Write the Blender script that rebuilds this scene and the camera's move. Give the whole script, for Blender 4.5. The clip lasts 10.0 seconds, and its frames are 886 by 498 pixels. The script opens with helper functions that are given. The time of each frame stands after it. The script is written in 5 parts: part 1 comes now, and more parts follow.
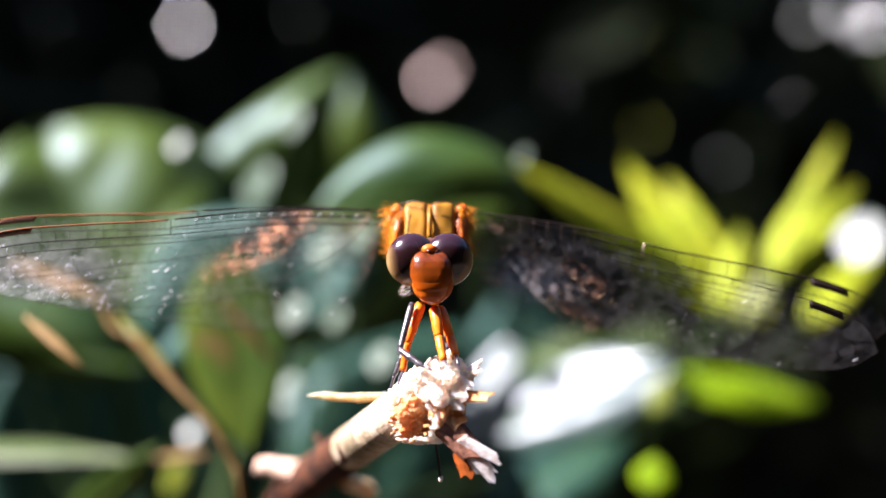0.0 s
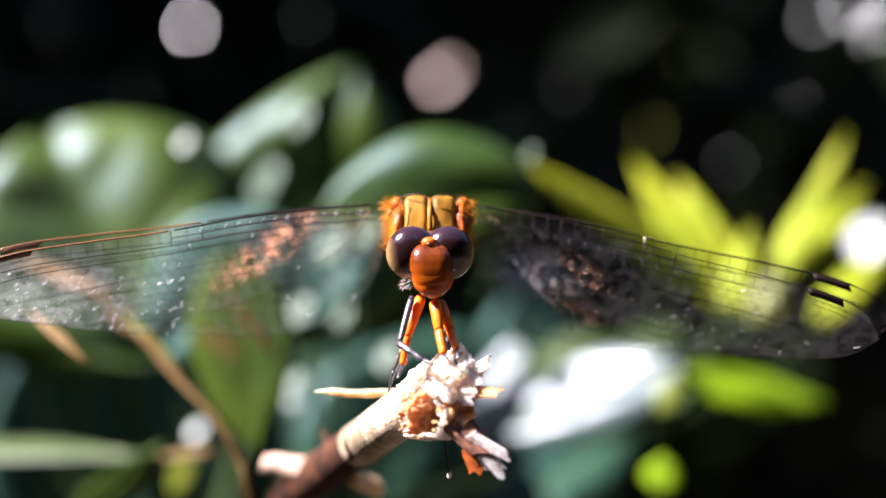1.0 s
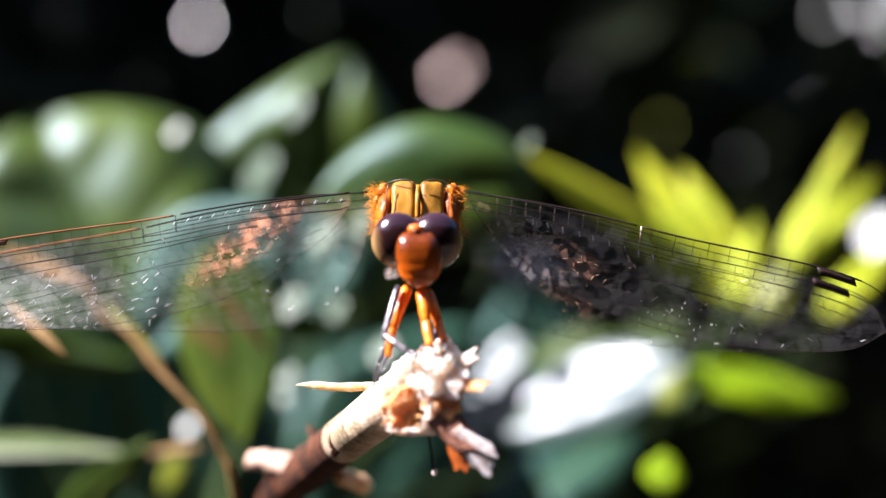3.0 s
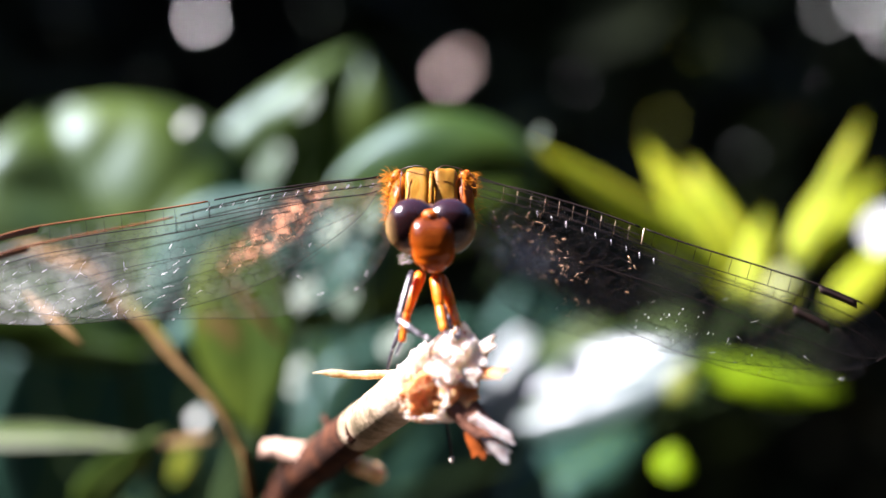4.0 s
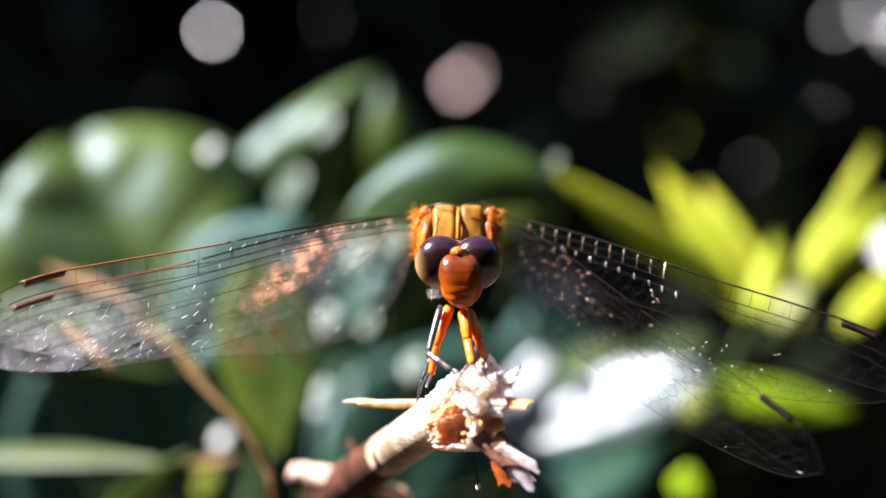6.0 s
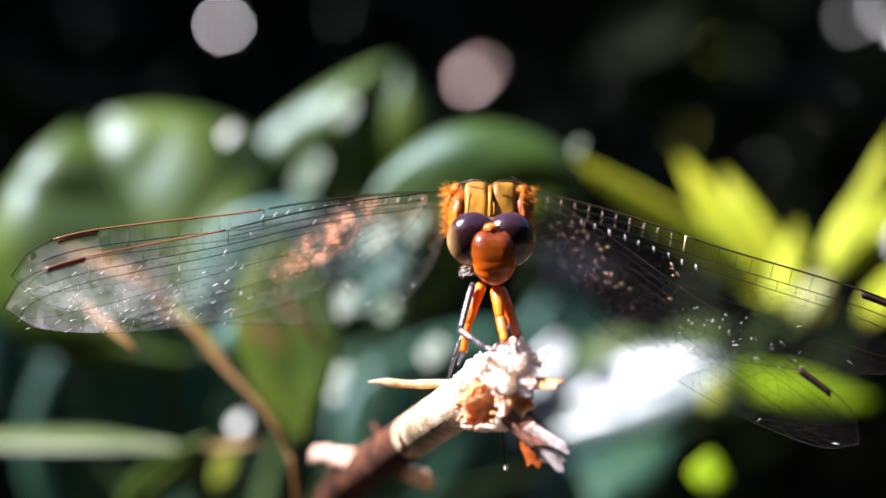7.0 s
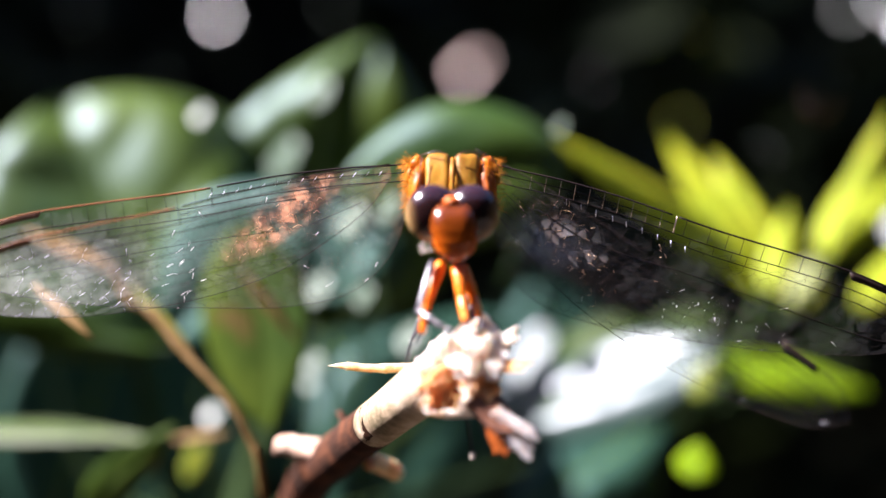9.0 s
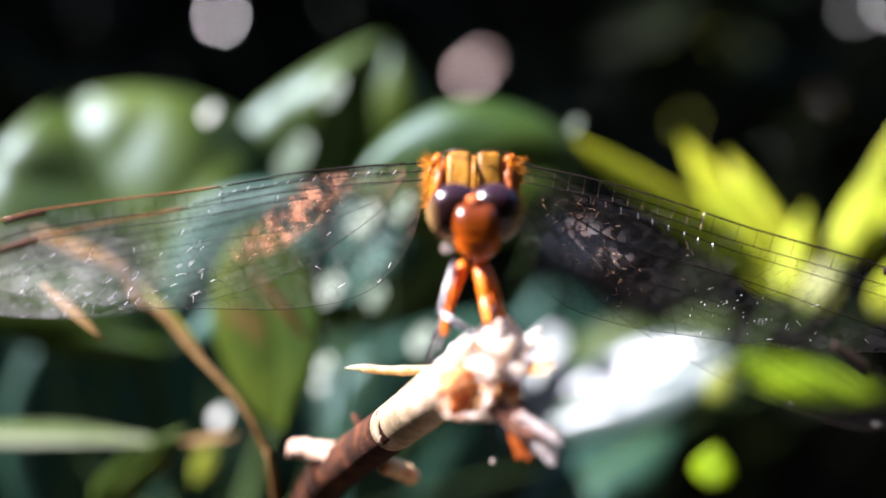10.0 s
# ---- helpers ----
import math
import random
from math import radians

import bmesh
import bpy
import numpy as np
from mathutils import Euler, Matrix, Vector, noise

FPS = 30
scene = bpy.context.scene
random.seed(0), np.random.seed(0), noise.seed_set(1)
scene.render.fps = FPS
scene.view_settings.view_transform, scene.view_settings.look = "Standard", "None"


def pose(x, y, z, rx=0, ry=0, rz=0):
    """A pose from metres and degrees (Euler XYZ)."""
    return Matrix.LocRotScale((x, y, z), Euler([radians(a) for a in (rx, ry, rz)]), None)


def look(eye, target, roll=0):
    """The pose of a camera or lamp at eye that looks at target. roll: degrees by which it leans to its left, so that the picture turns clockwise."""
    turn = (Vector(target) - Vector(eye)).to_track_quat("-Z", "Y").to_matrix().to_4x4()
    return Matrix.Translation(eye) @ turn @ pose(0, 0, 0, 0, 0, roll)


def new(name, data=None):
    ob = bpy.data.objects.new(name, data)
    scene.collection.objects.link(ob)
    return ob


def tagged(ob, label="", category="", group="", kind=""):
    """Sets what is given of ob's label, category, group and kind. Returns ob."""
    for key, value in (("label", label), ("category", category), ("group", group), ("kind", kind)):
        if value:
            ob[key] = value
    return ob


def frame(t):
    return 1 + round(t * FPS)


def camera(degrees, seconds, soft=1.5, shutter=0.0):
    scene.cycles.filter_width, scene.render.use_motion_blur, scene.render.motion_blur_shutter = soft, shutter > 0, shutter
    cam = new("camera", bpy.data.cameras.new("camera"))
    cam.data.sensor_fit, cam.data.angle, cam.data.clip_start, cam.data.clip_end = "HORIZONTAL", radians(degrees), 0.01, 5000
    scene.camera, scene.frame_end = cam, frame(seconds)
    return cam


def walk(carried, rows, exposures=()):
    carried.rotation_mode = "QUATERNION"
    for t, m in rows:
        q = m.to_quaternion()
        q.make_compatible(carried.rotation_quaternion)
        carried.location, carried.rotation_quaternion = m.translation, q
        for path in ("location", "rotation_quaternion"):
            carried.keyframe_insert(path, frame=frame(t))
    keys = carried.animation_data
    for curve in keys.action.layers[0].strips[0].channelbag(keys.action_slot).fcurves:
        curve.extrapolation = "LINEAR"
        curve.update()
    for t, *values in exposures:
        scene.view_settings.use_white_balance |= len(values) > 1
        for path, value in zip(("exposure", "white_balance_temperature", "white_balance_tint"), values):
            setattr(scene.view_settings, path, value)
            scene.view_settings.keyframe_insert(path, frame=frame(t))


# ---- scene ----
# All shapes are worked out in millimetres and turned into metres when they are linked.
MM = 0.001
cam = camera(40.0, 10.0, soft=1.5, shutter=0.5)
cam.data.dof.use_dof = True
cam.data.dof.focus_distance = 0.0808
cam.data.dof.aperture_fstop = 10.6
CAMERA_ROWS = [
    (0, 0.00027, -0.08408, 0.00051, 89.963, 0.057, -0.247),
    (0.5, 0.00082, -0.08431, 0.00076, 90.165, 0.079, -0.123),
    (1, 0.00005, -0.08338, 0.00003, 90.049, -0.001, 0.004),
    (1.5, -0.00005, -0.08311, 0.00016, 90.179, -0.002, 0.357),
    (2, 0.00021, -0.08107, -0.00013, 90.096, 0.219, 0.574),
    (2.5, 0.00045, -0.08018, -0.00004, 90.066, 0.013, 0.758),
    (2.7, 0.00173, -0.08000, -0.00068, 89.956, 0.000, 0.520),
    (3.8, 0.00109, -0.08030, -0.00062, 90.010, -0.170, 0.700),
    (4, 0.00059, -0.08044, -0.00126, 89.853, -0.193, 0.547),
    (4.5, 0.00007, -0.08194, -0.00014, 89.963, -0.320, 0.541),
    (5, 0.00045, -0.08282, 0.00010, 90.011, -0.431, 0.408),
    (5.4, 0.00028, -0.08350, 0.00092, 90.300, -0.100, 0.870),
    (5.5, 0.00011, -0.08356, 0.00049, 90.233, -0.074, 0.857),
    (5.7, -0.00006, -0.08350, 0.00079, 90.180, -0.080, 0.850),
    (6.8, -0.00225, -0.08250, -0.00070, 90.250, -0.420, 1.290),
    (7, -0.00198, -0.08243, -0.00072, 90.056, -0.460, 1.290),
    (7.5, -0.00105, -0.08273, -0.00069, 90.214, -0.484, 1.121),
    (8, -0.00157, -0.08066, -0.00123, 90.104, -0.629, 1.337),
    (8.5, -0.00140, -0.07951, -0.00133, 90.098, -0.548, 1.206),
    (9, 0.00021, -0.07755, -0.00200, 89.858, -0.303, 1.241),
    (9.5, -0.00073, -0.07676, -0.00172, 90.102, -0.480, 1.317),
    (10, -0.00090, -0.07577, -0.00213, 89.928, -0.436, 1.373),
]
walk(cam, [(t, pose(*row)) for t, *row in CAMERA_ROWS], [(0.0, 2.7, 6200, 26), (10.0, 2.7, 6200, 26)])

# ---- light: sky and a sun high on one side ----
SUN = Vector((-0.70, -0.10, 0.70)).normalized()
world = bpy.data.worlds.new("sky")
scene.world = world
world.use_nodes = True
wt = world.node_tree
sky = wt.nodes.new("ShaderNodeTexSky")
sky.sky_type = 'NISHITA'
sky.sun_disc = False
sky.sun_elevation = math.asin(SUN.z)
sky.sun_rotation = math.atan2(SUN.x, SUN.y)
wt.nodes["Background"].inputs["Strength"].default_value = 0.046
wt.links.new(sky.outputs[0], wt.nodes["Background"].inputs[0])
sun_data = bpy.data.lights.new("sun", 'SUN')
sun_data.energy = 5.0
sun_data.angle = radians(0.6)
sun_data.color = (1.0, 0.97, 0.92)
sun = new("sun", sun_data)
sun.matrix_basis = look(SUN * 3.0, (0, 0, 0))


# ---- materials ----
class Mat:
    """A node material with short names for the nodes that are wired most."""

    def __init__(self, name):
        self.m = bpy.data.materials.new(name)
        self.m.use_nodes = True
        self.t = self.m.node_tree
        self.b = self.t.nodes["Principled BSDF"]
        self.out = self.t.nodes["Material Output"]
        self.co = self.add("ShaderNodeTexCoord")

    def add(self, kind, **inputs):
        n = self.t.nodes.new(kind)
        for k, v in inputs.items():
            n.inputs[k.replace("_", " ")].default_value = v
        return n

    def link(self, a, b):
        self.t.links.new(a, b)

    def noise(self, scale, detail=4.0, rough=0.55, space="Object", stretch=None):
        n = self.add("ShaderNodeTexNoise", Scale=scale, Detail=detail, Roughness=rough)
        src = self.co.outputs[space]
        if stretch:
            mp = self.add("ShaderNodeMapping")
            mp.inputs["Scale"].default_value = stretch
            self.link(src, mp.inputs["Vector"])
            src = mp.outputs[0]
        self.link(src, n.inputs["Vector"])
        return n.outputs["Fac"]

    def ramp(self, fac, *stops):
        r = self.add("ShaderNodeValToRGB")
        e = r.color_ramp.elements
        while len(e) < len(stops):
            e.new(0.5)
        for el, (p, c) in zip(e, stops):
            el.position = p
            el.color = (*c, 1) if len(c) == 3 else c
        self.link(fac, r.inputs[0])
        return r.outputs[0]

    def mix(self, fac, a, b, blend='MIX'):
        n = self.add("ShaderNodeMix")
        n.data_type = 'RGBA'
        n.blend_type = blend
        for sock, v in ((n.inputs[0], fac), (n.inputs[6], a), (n.inputs[7], b)):
            if isinstance(v, (int, float)):
                sock.default_value = v
            elif isinstance(v, tuple):
                sock.default_value = (*v, 1)
            else:
                self.link(v, sock)
        return n.outputs[2]

    def bump(self, height, strength, distance):
        n = self.add("ShaderNodeBump", Strength=strength, Distance=distance)
        self.link(height, n.inputs["Height"])
        self.link(n.outputs[0], self.b.inputs["Normal"])
        return n.outputs[0]

    def set(self, color=None, **kw):
        if color is not None:
            if isinstance(color, tuple):
                self.b.inputs["Base Color"].default_value = (*color, 1)
            else:
                self.link(color, self.b.inputs["Base Color"])
        for k, v in kw.items():
            sock = self.b.inputs[k.replace("_", " ")]
            if isinstance(v, (int, float, tuple)):
                sock.default_value = v
            else:
                self.link(v, sock)
        return self

    def translucent(self, share, color, normal=None):
        """Mixes in light that shines through from the other side."""
        tr = self.add("ShaderNodeBsdfTranslucent")
        if isinstance(color, tuple):
            tr.inputs[0].default_value = (*color, 1)
        else:
            self.link(color, tr.inputs[0])
        mx = self.add("ShaderNodeMixShader")
        mx.inputs[0].default_value = share
        self.link(self.b.outputs[0], mx.inputs[1])
        self.link(tr.outputs[0], mx.inputs[2])
        self.link(mx.outputs[0], self.out.inputs[0])


def leaf_material(name, dark, light, glow, share, rough, spots=None, vein=0.35, spec=0.5, coat=0.0, sheen_tint=(1.0, 1.0, 1.0)):
    m = Mat(name)
    n1 = m.noise(45, 3)
    col = m.ramp(n1, (0.3, dark), (0.72, light))
    fine = m.noise(900, 5)
    col = m.mix(0.22, col, m.ramp(fine, (0.35, (0.2, 0.2, 0.2)), (0.65, (0.9, 0.9, 0.9))), 'SOFT_LIGHT')
    if spots:
        blot = m.noise(150, 4)
        col = m.mix(m.ramp(blot, (0.60, (0, 0, 0)), (0.68, (1, 1, 1))), col, spots)
    m.set(col, Roughness=rough, Specular_IOR_Level=spec, Coat_Weight=coat, Coat_Roughness=0.45, Specular_Tint=(*sheen_tint, 1))
    m.bump(m.noise(160, 4), vein, 0.0006)
    m.translucent(share, glow)
    return m.m


# bluish gloss tint puts reflected sky into the leaf material
leaf_broad = leaf_material("broad leaf", (0.010, 0.036, 0.003), (0.064, 0.100, 0.003), (0.20, 0.30, 0.004), 0.36, 0.46, spec=0.36, vein=0.3, sheen_tint=(0.52, 0.76, 1.0))
# darker teal copy of the broad leaf, shade put into its colour
leaf_dark = leaf_material("shaded leaf", (0.012, 0.042, 0.026), (0.026, 0.072, 0.042), (0.03, 0.10, 0.04), 0.2, 0.5, spec=0.28, sheen_tint=(0.6, 0.85, 1.0))
leaf_gloss = leaf_material("glossy leaf", (0.010, 0.026, 0.020), (0.022, 0.046, 0.034), (0.04, 0.09, 0.05), 0.15, 0.38, spec=0.8, sheen_tint=(0.9, 0.95, 1.0))
leaf_spot = leaf_material("spotted leaf", (0.020, 0.050, 0.008), (0.066, 0.092, 0.006), (0.11, 0.16, 0.008), 0.4, 0.55, (0.10, 0.07, 0.02), spec=0.08)
leaf_yellow = leaf_material("young leaf", (0.15, 0.26, 0.004), (0.66, 0.62, 0.025), (0.74, 0.78, 0.03), 0.55, 0.5, spec=0.35)
leaf_green = leaf_material("sunlit leaf", (0.13, 0.22, 0.003), (0.25, 0.36, 0.002), (0.66, 0.85, 0.004), 0.55, 0.5, spec=0.15)
leaf_olive = leaf_material("olive yellow leaf", (0.11, 0.14, 0.006), (0.24, 0.26, 0.012), (0.28, 0.30, 0.01), 0.4, 0.5)
leaf_pale = leaf_material("pale leaf", (0.018, 0.036, 0.006), (0.044, 0.062, 0.012), (0.07, 0.09, 0.015), 0.3, 0.6, spec=0.35)
leaf_dead = leaf_material("dead leaf", (0.075, 0.038, 0.009), (0.20, 0.125, 0.045), (0.20, 0.12, 0.03), 0.25, 0.65, spec=0.1)
leaf_orange = leaf_material("orange dead leaf", (0.20, 0.11, 0.02), (0.38, 0.24, 0.08), (0.35, 0.2, 0.04), 0.4, 0.6)
# near-black, with the hedge's shade in the leaf colour itself
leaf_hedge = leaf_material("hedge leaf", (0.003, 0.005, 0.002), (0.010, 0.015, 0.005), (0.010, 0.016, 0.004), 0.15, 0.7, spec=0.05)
leaf_russet = leaf_material("waxy russet leaf", (0.08, 0.04, 0.02), (0.14, 0.08, 0.05), (0.05, 0.03, 0.01), 0.05, 0.3, vein=0.0, sheen_tint=(1.0, 0.80, 0.72))
leaf_glint = leaf_material("waxy leaf", (0.02, 0.04, 0.02), (0.03, 0.06, 0.03), (0.02, 0.05, 0.01), 0.05, 0.25, vein=0.0)
leaf_sheen = leaf_material("satin leaf", (0.02, 0.04, 0.02), (0.03, 0.06, 0.03), (0.02, 0.05, 0.01), 0.05, 0.42, vein=0.0)


def bark_material(name, dark, mid, light, scale, glow=0.0):
    m = Mat(name)
    a = m.noise(scale, 6, 0.65)
    col = m.ramp(a, (0.30, dark), (0.5, mid), (0.72, light))
    m.set(col, Roughness=0.85, Specular_IOR_Level=0.15)
    m.bump(m.noise(scale * 3, 6, 0.7), 0.6, 0.0004)
    if glow:
        m.set(Subsurface_Weight=0.7, Subsurface_Radius=(1.0, 0.7, 0.5), Subsurface_Scale=0.0012)
        m.translucent(glow, col)
    return m.m


bark_pale = bark_material("lichen bark", (0.12, 0.10, 0.05), (0.36, 0.27, 0.17), (0.62, 0.52, 0.40), 420)
bark_brown = bark_material("brown bark", (0.012, 0.005, 0.002), (0.034, 0.012, 0.005), (0.11, 0.038, 0.014), 420)
stem_green = bark_material("green stem", (0.04, 0.09, 0.015), (0.09, 0.16, 0.02), (0.16, 0.22, 0.05), 260)
# darker copy of the green stem, shade put into its colour
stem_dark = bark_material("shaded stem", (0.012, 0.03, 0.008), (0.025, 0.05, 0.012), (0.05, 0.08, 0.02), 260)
wood_fresh = bark_material("broken wood", (0.70, 0.50, 0.34), (0.93, 0.85, 0.75), (0.96, 0.94, 0.90), 1300, 0.5)
wood_brown = bark_material("weathered wood", (0.30, 0.10, 0.025), (0.60, 0.27, 0.10), (0.80, 0.52, 0.29), 900, 0.3)
wood_straw = bark_material("straw-coloured wood", (0.50, 0.29, 0.11), (0.78, 0.56, 0.29), (0.88, 0.75, 0.52), 1300, 0.2)
bark_torn = bark_material("dark torn bark", (0.05, 0.02, 0.012), (0.13, 0.055, 0.032), (0.30, 0.15, 0.09), 900)
flake_grey = bark_material("dry husk", (0.34, 0.24, 0.21), (0.64, 0.54, 0.49), (0.88, 0.82, 0.78), 1500, 0.45)
wood_stub = bark_material("cut stub", (0.16, 0.09, 0.06), (0.42, 0.27, 0.19), (0.62, 0.46, 0.36), 500)
amber_flake = Mat("amber flake").set((0.22, 0.05, 0.008), Roughness=0.35).m


def chitin(name, c1, c2, rough, scale=900, sss=0.15, coat=0.0):
    m = Mat(name)
    col = m.ramp(m.noise(scale, 5), (0.32, c1), (0.68, c2))
    m.set(col, Roughness=rough, Subsurface_Weight=sss, Subsurface_Radius=(0.6, 0.25, 0.08), Subsurface_Scale=0.001, Coat_Weight=coat, Coat_Roughness=0.23)
    m.bump(m.noise(scale * 3, 4), 0.25, 0.0001)
    return m


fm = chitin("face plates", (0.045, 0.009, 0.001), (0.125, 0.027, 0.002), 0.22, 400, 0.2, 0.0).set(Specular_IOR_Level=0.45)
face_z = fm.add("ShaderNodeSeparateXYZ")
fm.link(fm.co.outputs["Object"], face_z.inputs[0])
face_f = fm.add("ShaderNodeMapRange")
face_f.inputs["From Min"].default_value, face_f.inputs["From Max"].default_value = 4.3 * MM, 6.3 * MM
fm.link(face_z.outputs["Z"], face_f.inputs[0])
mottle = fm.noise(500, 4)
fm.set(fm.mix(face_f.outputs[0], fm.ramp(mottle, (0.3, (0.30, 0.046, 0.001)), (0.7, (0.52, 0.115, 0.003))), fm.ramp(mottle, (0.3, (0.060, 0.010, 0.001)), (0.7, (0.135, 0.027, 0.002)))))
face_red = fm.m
lip_orange = chitin("orange lip", (0.28, 0.045, 0.001), (0.52, 0.115, 0.003), 0.45, 500, 0.35, 0.0).set(Specular_IOR_Level=0.2).m
plate_yellow = chitin("ochre plate", (0.12, 0.052, 0.002), (0.28, 0.130, 0.006), 0.5, 360, 0.45, 0.0).set(Specular_IOR_Level=0.2).m
side_orange = chitin("orange flank", (0.14, 0.022, 0.001), (0.50, 0.135, 0.003), 0.45, 600, 0.35, 0.0).set(Specular_IOR_Level=0.2).m
joint_dark = chitin("dark joint", (0.03, 0.014, 0.012), (0.09, 0.04, 0.025), 0.35, 900, 0.0, 0.3).m
leg_orange = chitin("orange leg", (0.48, 0.10, 0.002), (0.72, 0.20, 0.005), 0.35, 900, 0.4, 0.0).set(Specular_IOR_Level=0.35).m
leg_black = chitin("black shin", (0.012, 0.010, 0.012), (0.06, 0.05, 0.06), 0.28, 2400, 0.0, 0.5).m
hair_white = Mat("pale hair").set((0.75, 0.66, 0.55), Roughness=0.5).m
hair_orange = Mat("orange hair").set((0.45, 0.15, 0.004), Roughness=0.6, Specular_IOR_Level=0.1).m
claw_black = Mat("black thread").set((0.015, 0.012, 0.014), Roughness=0.4).m

# compound eye: plum above, olive grey towards the cheek
em = Mat("compound eye")
grad = em.add("ShaderNodeSeparateXYZ")
em.link(em.co.outputs["Object"], grad.inputs[0])
mr = em.add("ShaderNodeMapRange")
mr.inputs["From Min"].default_value, mr.inputs["From Max"].default_value = -1.2 * MM, 0.9 * MM
em.link(grad.outputs["Z"], mr.inputs[0])
eye_col = em.ramp(mr.outputs[0], (0.0, (0.13, 0.060, 0.018)), (0.35, (0.060, 0.020, 0.010)), (0.62, (0.016, 0.005, 0.006)), (1.0, (0.020, 0.007, 0.011)))
cheek = em.add("ShaderNodeAttribute")
cheek.attribute_name = "cheek"
eye_col = em.mix(em.ramp(cheek.outputs["Fac"], (0.30, (0, 0, 0)), (0.85, (1, 1, 1))), eye_col, (0.26, 0.16, 0.06))
# dark pseudopupil at the middle of the front, widened for the shade beside the face
far = em.add("ShaderNodeVectorMath")
far.operation = 'DISTANCE'
em.link(em.co.outputs["Object"], far.inputs[0])
far.inputs[1].default_value = (0.0, -1.5 * MM, -0.25 * MM)
spot = em.add("ShaderNodeMapRange")
spot.inputs["From Min"].default_value, spot.inputs["From Max"].default_value = 0.9 * MM, 1.9 * MM
em.link(far.outputs["Value"], spot.inputs[0])
eye_col = em.mix(spot.outputs[0], (0.010, 0.004, 0.004), eye_col)
eye_col = em.mix(0.2, eye_col, em.ramp(em.noise(900, 3), (0.3, (0.25, 0.25, 0.25)), (0.7, (0.8, 0.8, 0.8))), 'OVERLAY')
em.set(eye_col, Roughness=0.15, Coat_Weight=0.0, Specular_IOR_Level=0.5, Subsurface_Weight=0.05, Subsurface_Scale=0.0005)
facet = em.add("ShaderNodeTexVoronoi", Scale=22000.0)
em.link(em.co.outputs["Object"], facet.inputs["Vector"])
em.bump(facet.outputs["Distance"], 0.12, 0.00003)
eye_mat = em.m

# wing film: nearly clear, faintly smoky, with a thin glossy skin and an amber stain
wm = Mat("wing film")
wm.t.nodes.remove(wm.b)
clear = wm.add("ShaderNodeBsdfTransparent")
clear.inputs[0].default_value = (0.93, 0.93, 0.92, 1)
gl = wm.add("ShaderNodeBsdfGlossy")
gl.inputs["Roughness"].default_value = 0.26
gl.inputs["Color"].default_value = (0.85, 0.92, 1.0, 1)
haze = wm.add("ShaderNodeBsdfTranslucent")
haze.inputs[0].default_value = (0.62, 0.62, 0.62, 1)
stain = wm.add("ShaderNodeBsdfTranslucent")
stain.inputs[0].default_value = (0.34, 0.155, 0.085, 1)
cell = wm.add("ShaderNodeTexVoronoi", Scale=1250.0)
wm.link(wm.co.outputs["Object"], cell.inputs["Vector"])
lean = wm.add("ShaderNodeVectorMath")
lean.operation = 'MULTIPLY_ADD'
lean.inputs[1].default_value, lean.inputs[2].default_value = (0.6, 0.6, 0.6), (-0.3, -0.3, -0.3)
wm.link(cell.outputs["Color"], lean.inputs[0])
geo = wm.add("ShaderNodeNewGeometry")
tilt = wm.add("ShaderNodeVectorMath")
wm.link(geo.outputs["Normal"], tilt.inputs[0])
wm.link(lean.outputs[0], tilt.inputs[1])
unit = wm.add("ShaderNodeVectorMath")
unit.operation = 'NORMALIZE'
wm.link(tilt.outputs[0], unit.inputs[0])
wm.link(unit.outputs[0], gl.inputs["Normal"])
wm.link(unit.outputs[0], stain.inputs["Normal"])
wm.link(unit.outputs[0], haze.inputs["Normal"])
m1 = wm.add("ShaderNodeMixShader")
m2 = wm.add("ShaderNodeMixShader")
m3 = wm.add("ShaderNodeMixShader")
wm.link(clear.outputs[0], m1.inputs[1])
wm.link(gl.outputs[0], m1.inputs[2])
wm.link(m1.outputs[0], m2.inputs[1])
wm.link(haze.outputs[0], m2.inputs[2])
wm.link(m2.outputs[0], m3.inputs[1])
wm.link(stain.outputs[0], m3.inputs[2])
at = wm.add("ShaderNodeAttribute")
at.attribute_name = "amber"
patch = wm.add("ShaderNodeMath")
patch.operation = 'MULTIPLY'
wm.link(at.outputs["Fac"], patch.inputs[0])
wm.link(wm.ramp(wm.noise(1100, 4), (0.36, (0, 0, 0)), (0.66, (0.85, 0.85, 0.85))), patch.inputs[1])
wm.link(patch.outputs[0], m3.inputs[0])
# pale haze and gloss painted where the film reflects sun and sky
wing_sheen = wm.add("ShaderNodeAttribute")
wing_sheen.attribute_name = "wing_sheen"
sheen_fac = wm.add("ShaderNodeMath")
sheen_fac.operation = 'MULTIPLY'
wm.link(wing_sheen.outputs["Fac"], sheen_fac.inputs[0])
wm.link(wm.ramp(wm.noise(420, 4), (0.35, (0.25, 0.25, 0.25)), (0.65, (1, 1, 1))), sheen_fac.inputs[1])
for mixer, least, most in ((m1, 0.013, 0.06), (m2, 0.011, 0.16)):
    share = wm.add("ShaderNodeMath")
    share.operation = 'MULTIPLY_ADD'
    share.inputs[1].default_value, share.inputs[2].default_value = most, least
    wm.link(sheen_fac.outputs[0], share.inputs[0])
    wm.link(share.outputs[0], mixer.inputs[0])
wm.link(m3.outputs[0], wm.out.inputs[0])
wing_film = wm.m
vein_mat = chitin("wing vein", (0.006, 0.004, 0.004), (0.016, 0.009, 0.007), 0.7, 500, 0.0, 0.0).set(Specular_IOR_Level=0.1).m
